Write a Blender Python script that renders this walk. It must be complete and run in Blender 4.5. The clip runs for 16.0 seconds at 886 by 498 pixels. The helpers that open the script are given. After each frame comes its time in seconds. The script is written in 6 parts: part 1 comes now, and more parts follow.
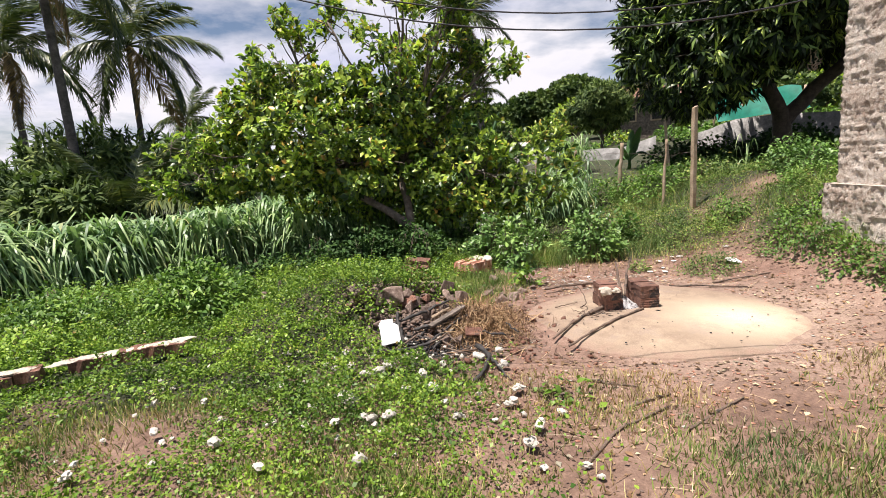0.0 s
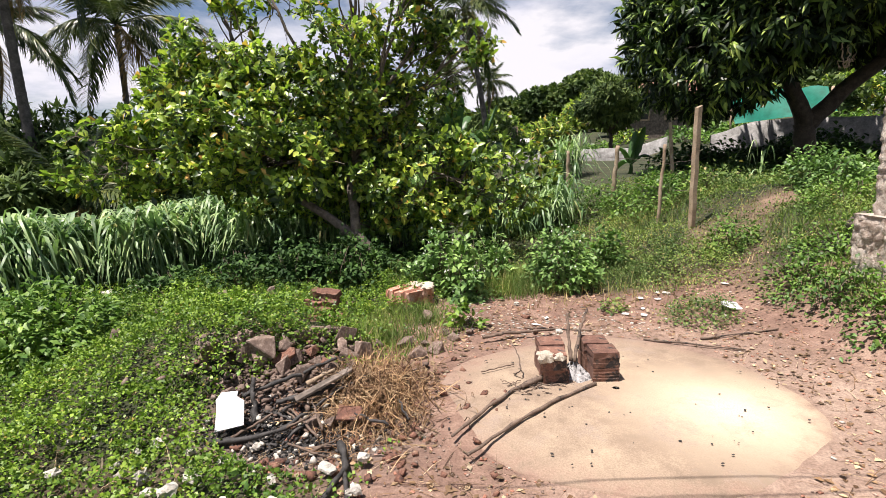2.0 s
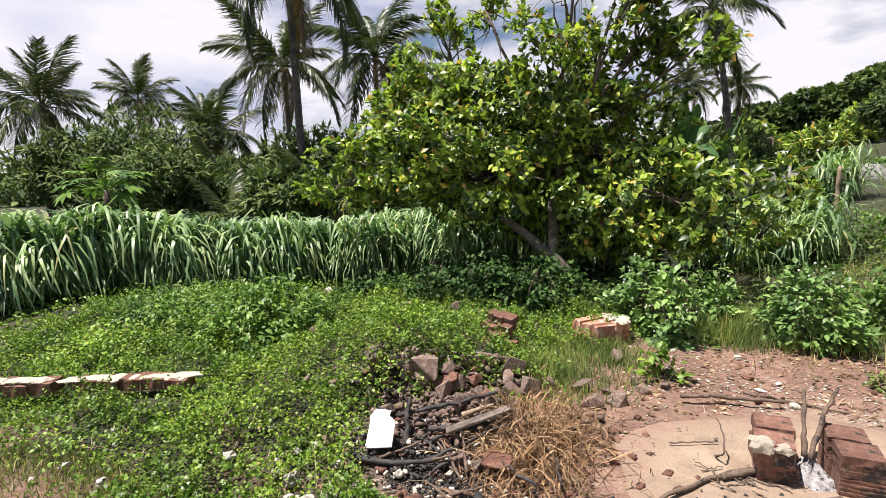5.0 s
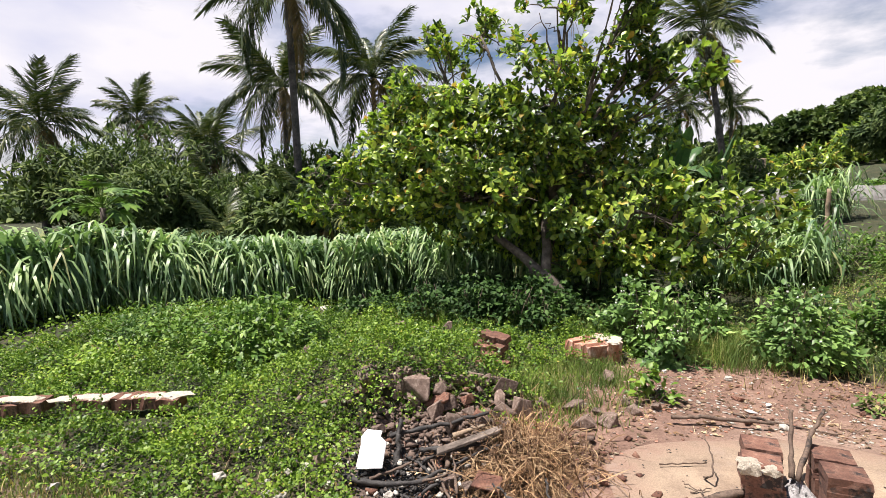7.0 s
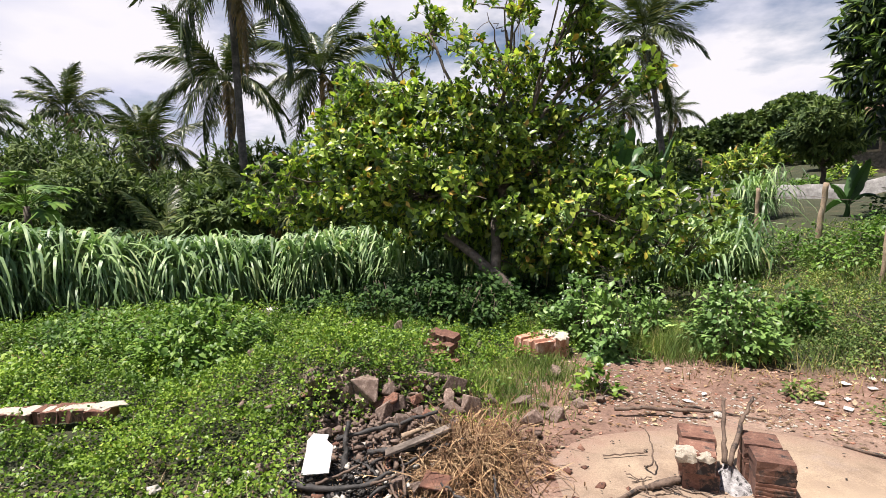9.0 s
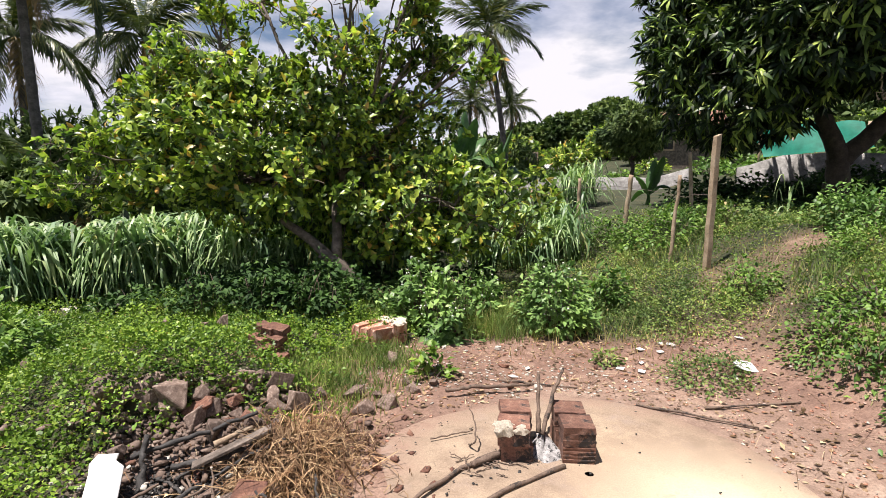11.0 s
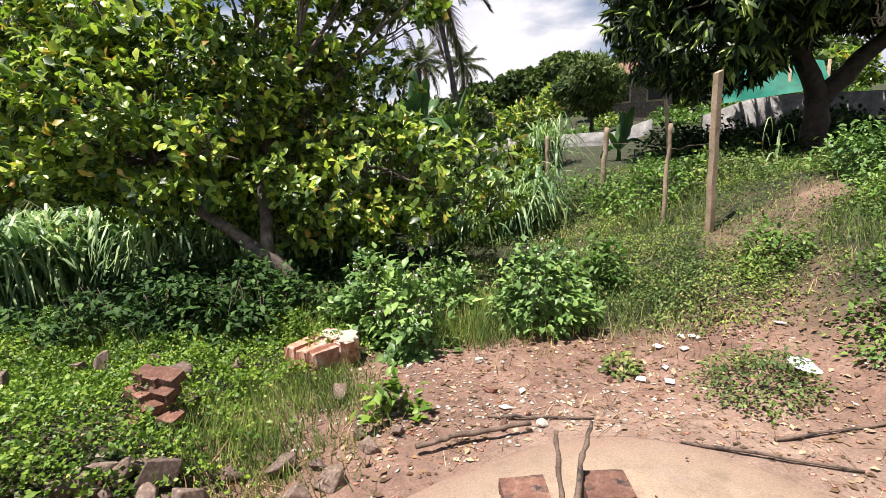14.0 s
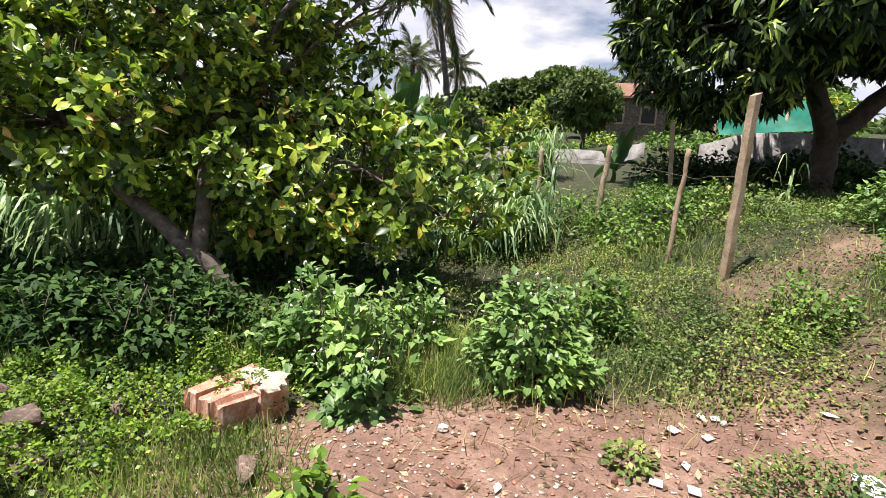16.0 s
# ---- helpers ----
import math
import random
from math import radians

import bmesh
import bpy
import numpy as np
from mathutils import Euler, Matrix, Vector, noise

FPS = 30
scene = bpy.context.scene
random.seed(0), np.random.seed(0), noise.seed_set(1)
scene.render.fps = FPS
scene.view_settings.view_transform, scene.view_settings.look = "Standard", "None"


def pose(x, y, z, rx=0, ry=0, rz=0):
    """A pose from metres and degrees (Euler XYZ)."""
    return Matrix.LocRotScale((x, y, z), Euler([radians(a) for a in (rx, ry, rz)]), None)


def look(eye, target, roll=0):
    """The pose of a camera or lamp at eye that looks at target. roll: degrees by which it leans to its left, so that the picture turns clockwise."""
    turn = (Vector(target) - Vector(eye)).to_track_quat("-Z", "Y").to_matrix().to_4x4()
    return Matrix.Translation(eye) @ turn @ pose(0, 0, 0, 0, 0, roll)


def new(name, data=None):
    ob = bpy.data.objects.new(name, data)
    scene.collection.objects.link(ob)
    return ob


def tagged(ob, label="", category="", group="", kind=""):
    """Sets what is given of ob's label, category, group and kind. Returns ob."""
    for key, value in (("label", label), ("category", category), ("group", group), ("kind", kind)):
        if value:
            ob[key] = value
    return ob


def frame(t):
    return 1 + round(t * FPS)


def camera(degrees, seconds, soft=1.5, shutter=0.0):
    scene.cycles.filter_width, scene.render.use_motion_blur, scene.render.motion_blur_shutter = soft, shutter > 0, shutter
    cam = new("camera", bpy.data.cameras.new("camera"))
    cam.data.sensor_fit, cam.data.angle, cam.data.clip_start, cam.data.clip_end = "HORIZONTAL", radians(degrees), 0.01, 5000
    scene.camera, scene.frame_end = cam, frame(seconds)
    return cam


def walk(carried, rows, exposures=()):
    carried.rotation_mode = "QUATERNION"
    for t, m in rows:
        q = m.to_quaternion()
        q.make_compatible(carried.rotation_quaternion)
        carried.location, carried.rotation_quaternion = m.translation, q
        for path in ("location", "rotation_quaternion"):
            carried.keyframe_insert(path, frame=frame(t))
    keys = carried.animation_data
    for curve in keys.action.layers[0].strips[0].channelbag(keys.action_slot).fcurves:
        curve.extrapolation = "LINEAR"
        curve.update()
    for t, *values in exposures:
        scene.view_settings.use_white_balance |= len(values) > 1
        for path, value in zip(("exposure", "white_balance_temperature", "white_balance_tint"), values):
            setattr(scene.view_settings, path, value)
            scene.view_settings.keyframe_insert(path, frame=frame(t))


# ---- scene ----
cam = camera(82.2, 16.0, soft=0.6)
METRES, EYE, TILT, LEAN, TURN = 4.7, 1.5, 0.0, 0.0, 0.0
ROWS = [
    (0.0, 0.0, 0.0, 0.0, -0.63, -9.65, 3.73),
    (0.5, 0.0566, 0.0567, 0.0081, -2.26, -9.16, 2.42),
    (1.0, 0.107, 0.139, 0.0096, -3.24, -9.47, 2.26),
    (1.5, 0.1473, 0.2095, 0.0169, -1.53, -9.66, 2.47),
    (2.0, 0.189, 0.2765, 0.0198, 1.08, -10.44, 1.89),
    (2.5, 0.2133, 0.3306, 0.0171, 5.8, -10.77, 1.92),
    (3.0, 0.2109, 0.3694, 0.0178, 15.32, -10.31, 2.58),
    (3.5, 0.2113, 0.381, 0.0206, 23.86, -9.73, 3.04),
    (6.0, 0.243, 0.3594, 0.0253, 25.78, -7.13, 1.07),
    (6.5, 0.2421, 0.3608, 0.0279, 25.79, -6.47, 1.13),
    (7.0, 0.2419, 0.3614, 0.0277, 25.32, -6.19, 1.05),
    (7.5, 0.2439, 0.363, 0.0269, 24.63, -6.21, 1.11),
    (8.0, 0.2449, 0.3644, 0.0275, 23.55, -6.37, 1.22),
    (10.5, 0.2643, 0.3921, 0.0239, 8.88, -7.01, -0.04),
    (11.0, 0.2782, 0.4063, 0.0199, 3.84, -7.96, -0.3),
    (11.5, 0.2827, 0.4258, 0.0168, 1.27, -9.62, -0.19),
    (12.0, 0.2819, 0.4469, 0.0087, 0.1, -11.42, 0.32),
    (12.5, 0.2816, 0.4778, 0.0069, -3.15, -11.96, 0.6),
    (13.0, 0.2773, 0.5378, 0.0112, -6.34, -11.75, 1.24),
    (13.5, 0.2687, 0.5967, 0.0139, -4.89, -11.86, 2.45),
    (14.0, 0.2703, 0.6577, 0.0141, -1.27, -11.74, 3.15),
    (14.5, 0.2741, 0.7165, 0.0181, -0.79, -11.25, 2.47),
    (15.0, 0.2707, 0.7806, 0.0148, -1.98, -11.17, 0.66),
    (15.5, 0.2688, 0.8194, 0.0099, -2.56, -11.21, -1.42),
    (16.0, 0.2809, 0.8474, 0.0106, -2.7, -11.56, -3.05),
]
walk(cam, [(t, pose(0, 0, EYE, TILT, LEAN, TURN) @ pose(METRES * x, METRES * y, METRES * z, 90 + pitch, roll, yaw)) for t, x, y, z, yaw, pitch, roll in ROWS], [(0.0, 0.92, 6500, 17), (13.0, 0.92, 6500, 17), (15.0, 1.10, 6500, 17), (16.0, 1.10, 6500, 17)])
rng = np.random.default_rng(11)

# ---- world and light ----
SUN_EL, SUN_AZ = 74.0, 240.0          # degrees; azimuth clockwise from +y
world = bpy.data.worlds.new("sky")
scene.world = world
world.use_nodes = True
wn, wl = world.node_tree.nodes, world.node_tree.links
wn.clear()
w_out = wn.new("ShaderNodeOutputWorld")
w_bg = wn.new("ShaderNodeBackground")
w_bg.inputs["Strength"].default_value = 0.05
w_sky = wn.new("ShaderNodeTexSky")
w_sky.sky_type = "NISHITA"
w_sky.sun_disc = False
w_sky.sun_elevation, w_sky.sun_rotation = radians(SUN_EL), radians(SUN_AZ)
w_co = wn.new("ShaderNodeTexCoord")
w_map = wn.new("ShaderNodeMapping")
w_map.inputs["Location"].default_value = (3.1, 1.7, 0.2)
w_sep = wn.new("ShaderNodeSeparateXYZ")
w_den = wn.new("ShaderNodeMath")
w_den.inputs[1].default_value = 0.22
w_div = wn.new("ShaderNodeVectorMath")
w_div.operation = "DIVIDE"
w_com = wn.new("ShaderNodeCombineXYZ")
w_com.inputs[2].default_value = 1.0
w_n1 = wn.new("ShaderNodeTexNoise")
w_n1.inputs["Scale"].default_value = 1.15
w_n1.inputs["Detail"].default_value = 9.0
w_n1.inputs["Roughness"].default_value = 0.56
w_r1 = wn.new("ShaderNodeValToRGB")
w_r1.color_ramp.elements[0].position = 0.37
w_r1.color_ramp.elements[1].position = 0.52
w_n2 = wn.new("ShaderNodeTexNoise")
w_n2.inputs["Scale"].default_value = 1.6
w_n2.inputs["Detail"].default_value = 6.0
w_r2 = wn.new("ShaderNodeValToRGB")
w_r2.color_ramp.elements[0].position = 0.36
w_r2.color_ramp.elements[0].color = (7.4, 7.8, 9.4, 1)
w_r2.color_ramp.elements[1].position = 0.60
w_r2.color_ramp.elements[1].color = (10.2, 10.2, 10.4, 1)
w_mix = wn.new("ShaderNodeMix")
w_mix.data_type = "RGBA"
# a flat cloud deck: directions are spread out over a plane, so clouds crowd towards the horizon
wl.new(w_co.outputs["Generated"], w_sep.inputs[0])
wl.new(w_sep.outputs["Z"], w_den.inputs[0])
wl.new(w_den.outputs[0], w_com.inputs[0])
wl.new(w_den.outputs[0], w_com.inputs[1])
wl.new(w_co.outputs["Generated"], w_div.inputs[0])
wl.new(w_com.outputs[0], w_div.inputs[1])
wl.new(w_div.outputs[0], w_map.inputs["Vector"])
wl.new(w_map.outputs["Vector"], w_n1.inputs["Vector"])
wl.new(w_map.outputs["Vector"], w_n2.inputs["Vector"])
wl.new(w_n1.outputs["Fac"], w_r1.inputs["Fac"])
wl.new(w_n2.outputs["Fac"], w_r2.inputs["Fac"])
# the deck thins out overhead, where the sky is mostly clear
w_thin = wn.new("ShaderNodeMapRange")
w_thin.interpolation_type = "SMOOTHSTEP"
w_thin.inputs["From Min"].default_value, w_thin.inputs["From Max"].default_value = 0.32, 0.50
w_thin.inputs["To Min"].default_value, w_thin.inputs["To Max"].default_value = 1.0, 0.0
w_cov = wn.new("ShaderNodeMath")
w_cov.operation = "MULTIPLY"
wl.new(w_sep.outputs["Z"], w_thin.inputs["Value"])
wl.new(w_r1.outputs["Color"], w_cov.inputs[0])
wl.new(w_thin.outputs["Result"], w_cov.inputs[1])
wl.new(w_cov.outputs["Value"], w_mix.inputs["Factor"])
wl.new(w_sky.outputs["Color"], w_mix.inputs["A"])
wl.new(w_r2.outputs["Color"], w_mix.inputs["B"])
wl.new(w_mix.outputs["Result"], w_bg.inputs["Color"])
wl.new(w_bg.outputs["Background"], w_out.inputs["Surface"])

sun = new("sun", bpy.data.lights.new("sun", "SUN"))
sun.data.energy, sun.data.angle, sun.data.color = 5.0, radians(0.53), (1.0, 0.95, 0.87)
sun_dir = Vector((math.sin(radians(SUN_AZ)) * math.cos(radians(SUN_EL)), math.cos(radians(SUN_AZ)) * math.cos(radians(SUN_EL)), math.sin(radians(SUN_EL))))
sun.matrix_world = look(sun_dir * 50, (0, 0, 0))


# ---- materials ----
def nodes_of(name, rough=0.8, metal=0.0):
    m = bpy.data.materials.new(name)
    m.use_nodes = True
    n, l = m.node_tree.nodes, m.node_tree.links
    b = n["Principled BSDF"]
    b.inputs["Roughness"].default_value, b.inputs["Metallic"].default_value = rough, metal
    return m, n, l, b


def ramp(n, stops):
    r = n.new("ShaderNodeValToRGB")
    while len(r.color_ramp.elements) < len(stops):
        r.color_ramp.elements.new(0.5)
    for e, (p, c) in zip(r.color_ramp.elements, stops):
        e.position, e.color = p, (*c, 1)
    return r


def noise_node(n, l, scale, detail=6, rough=0.6, vec=None):
    t = n.new("ShaderNodeTexNoise")
    t.inputs["Scale"].default_value, t.inputs["Detail"].default_value, t.inputs["Roughness"].default_value = scale, detail, rough
    if vec:
        l.new(vec, t.inputs["Vector"])
    return t


def coords(n, object_space=True):
    return n.new("ShaderNodeTexCoord").outputs["Object"] if object_space else n.new("ShaderNodeNewGeometry").outputs["Position"]


def bump(n, l, b, height, strength, dist):
    k = n.new("ShaderNodeBump")
    k.inputs["Strength"].default_value, k.inputs["Distance"].default_value = strength, dist
    l.new(height, k.inputs["Height"])
    l.new(k.outputs["Normal"], b.inputs["Normal"])
    return k


def mixc(n, l, fac, a, b, mode="MIX"):
    k = n.new("ShaderNodeMix")
    k.data_type, k.blend_type = "RGBA", mode
    for sock, v in (("Factor", fac), ("A", a), ("B", b)):
        if isinstance(v, (int, float)):
            k.inputs[sock].default_value = v
        elif isinstance(v, tuple):
            k.inputs[sock].default_value = (*v, 1)
        else:
            l.new(v, k.inputs[sock])
    return k.outputs["Result"]


def surface(name, stops, scale=8.0, rough=0.85, fine=60.0, relief=0.3, dist=0.01, object_space=True, vary=0.0, metal=0.0, stain=None):
    """A mottled solid surface: broad patches, fine grain, relief, and a shift from piece to piece."""
    m, n, l, b = nodes_of(name, rough, metal)
    vec = coords(n, object_space)
    broad, grain = noise_node(n, l, scale, 6, 0.62, vec), noise_node(n, l, fine, 5, 0.7, vec)
    r = ramp(n, stops)
    l.new(broad.outputs["Fac"], r.inputs["Fac"])
    g = ramp(n, [(0.3, (0.62, 0.62, 0.62)), (0.7, (1.2, 1.2, 1.2))])
    l.new(grain.outputs["Fac"], g.inputs["Fac"])
    c = mixc(n, l, 1.0, r.outputs["Color"], g.outputs["Color"], "MULTIPLY")
    if stain:
        s = noise_node(n, l, stain[0], 8, 0.7, vec)
        sr = ramp(n, [(stain[1], (0, 0, 0)), (stain[1] + 0.08, (1, 1, 1))])
        l.new(s.outputs["Fac"], sr.inputs["Fac"])
        c = mixc(n, l, sr.outputs["Color"], c, stain[2])
    if vary:
        info = n.new("ShaderNodeObjectInfo")
        vr = ramp(n, [(0.0, (1 - vary,) * 3), (1.0, (1 + vary,) * 3)])
        l.new(info.outputs["Random"], vr.inputs["Fac"])
        c = mixc(n, l, 1.0, c, vr.outputs["Color"], "MULTIPLY")
    l.new(c, b.inputs["Base Color"])
    hgt = mixc(n, l, 0.5, broad.outputs["Fac"], grain.outputs["Fac"])
    bump(n, l, b, hgt, relief, dist)
    return m


def leafy(name, stops, rough=0.42, through_light=0.3, patch=None, spec=0.28):
    """Leaf surface whose colour shifts from leaf to leaf, with light passing through the blade."""
    m, n, l, b = nodes_of(name, rough)
    b.inputs["Specular IOR Level"].default_value = spec
    geo = n.new("ShaderNodeNewGeometry")
    r = ramp(n, [(p_, (c_[0], c_[1], c_[2] * (1.5 if c_[1] > c_[0] else 1.0))) for p_, c_ in stops])
    l.new(geo.outputs["Random Per Island"], r.inputs["Fac"])
    # broad noise paints dim bluish shade and warm sunlit patches into the foliage
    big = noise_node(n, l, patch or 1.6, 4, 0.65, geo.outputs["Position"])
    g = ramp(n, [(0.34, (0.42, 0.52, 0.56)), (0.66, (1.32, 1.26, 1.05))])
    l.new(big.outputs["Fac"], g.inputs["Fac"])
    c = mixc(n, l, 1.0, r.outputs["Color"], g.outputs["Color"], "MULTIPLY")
    fine = noise_node(n, l, 90, 3, 0.6, geo.outputs["Position"])
    g2 = ramp(n, [(0.3, (0.82, 0.82, 0.8)), (0.7, (1.12, 1.12, 1.1))])
    l.new(fine.outputs["Fac"], g2.inputs["Fac"])
    c = mixc(n, l, 1.0, c, g2.outputs["Color"], "MULTIPLY")
    l.new(c, b.inputs["Base Color"])
    t = n.new("ShaderNodeBsdfTranslucent")
    warm = mixc(n, l, 1.0, c, (1.08, 1.3, 0.7), "MULTIPLY")
    l.new(warm, t.inputs["Color"])
    mix = n.new("ShaderNodeMixShader")
    mix.inputs["Fac"].default_value = through_light * 0.6
    l.new(b.outputs["BSDF"], mix.inputs[1])
    l.new(t.outputs["BSDF"], mix.inputs[2])
    l.new(mix.outputs["Shader"], n["Material Output"].inputs["Surface"])
    return m


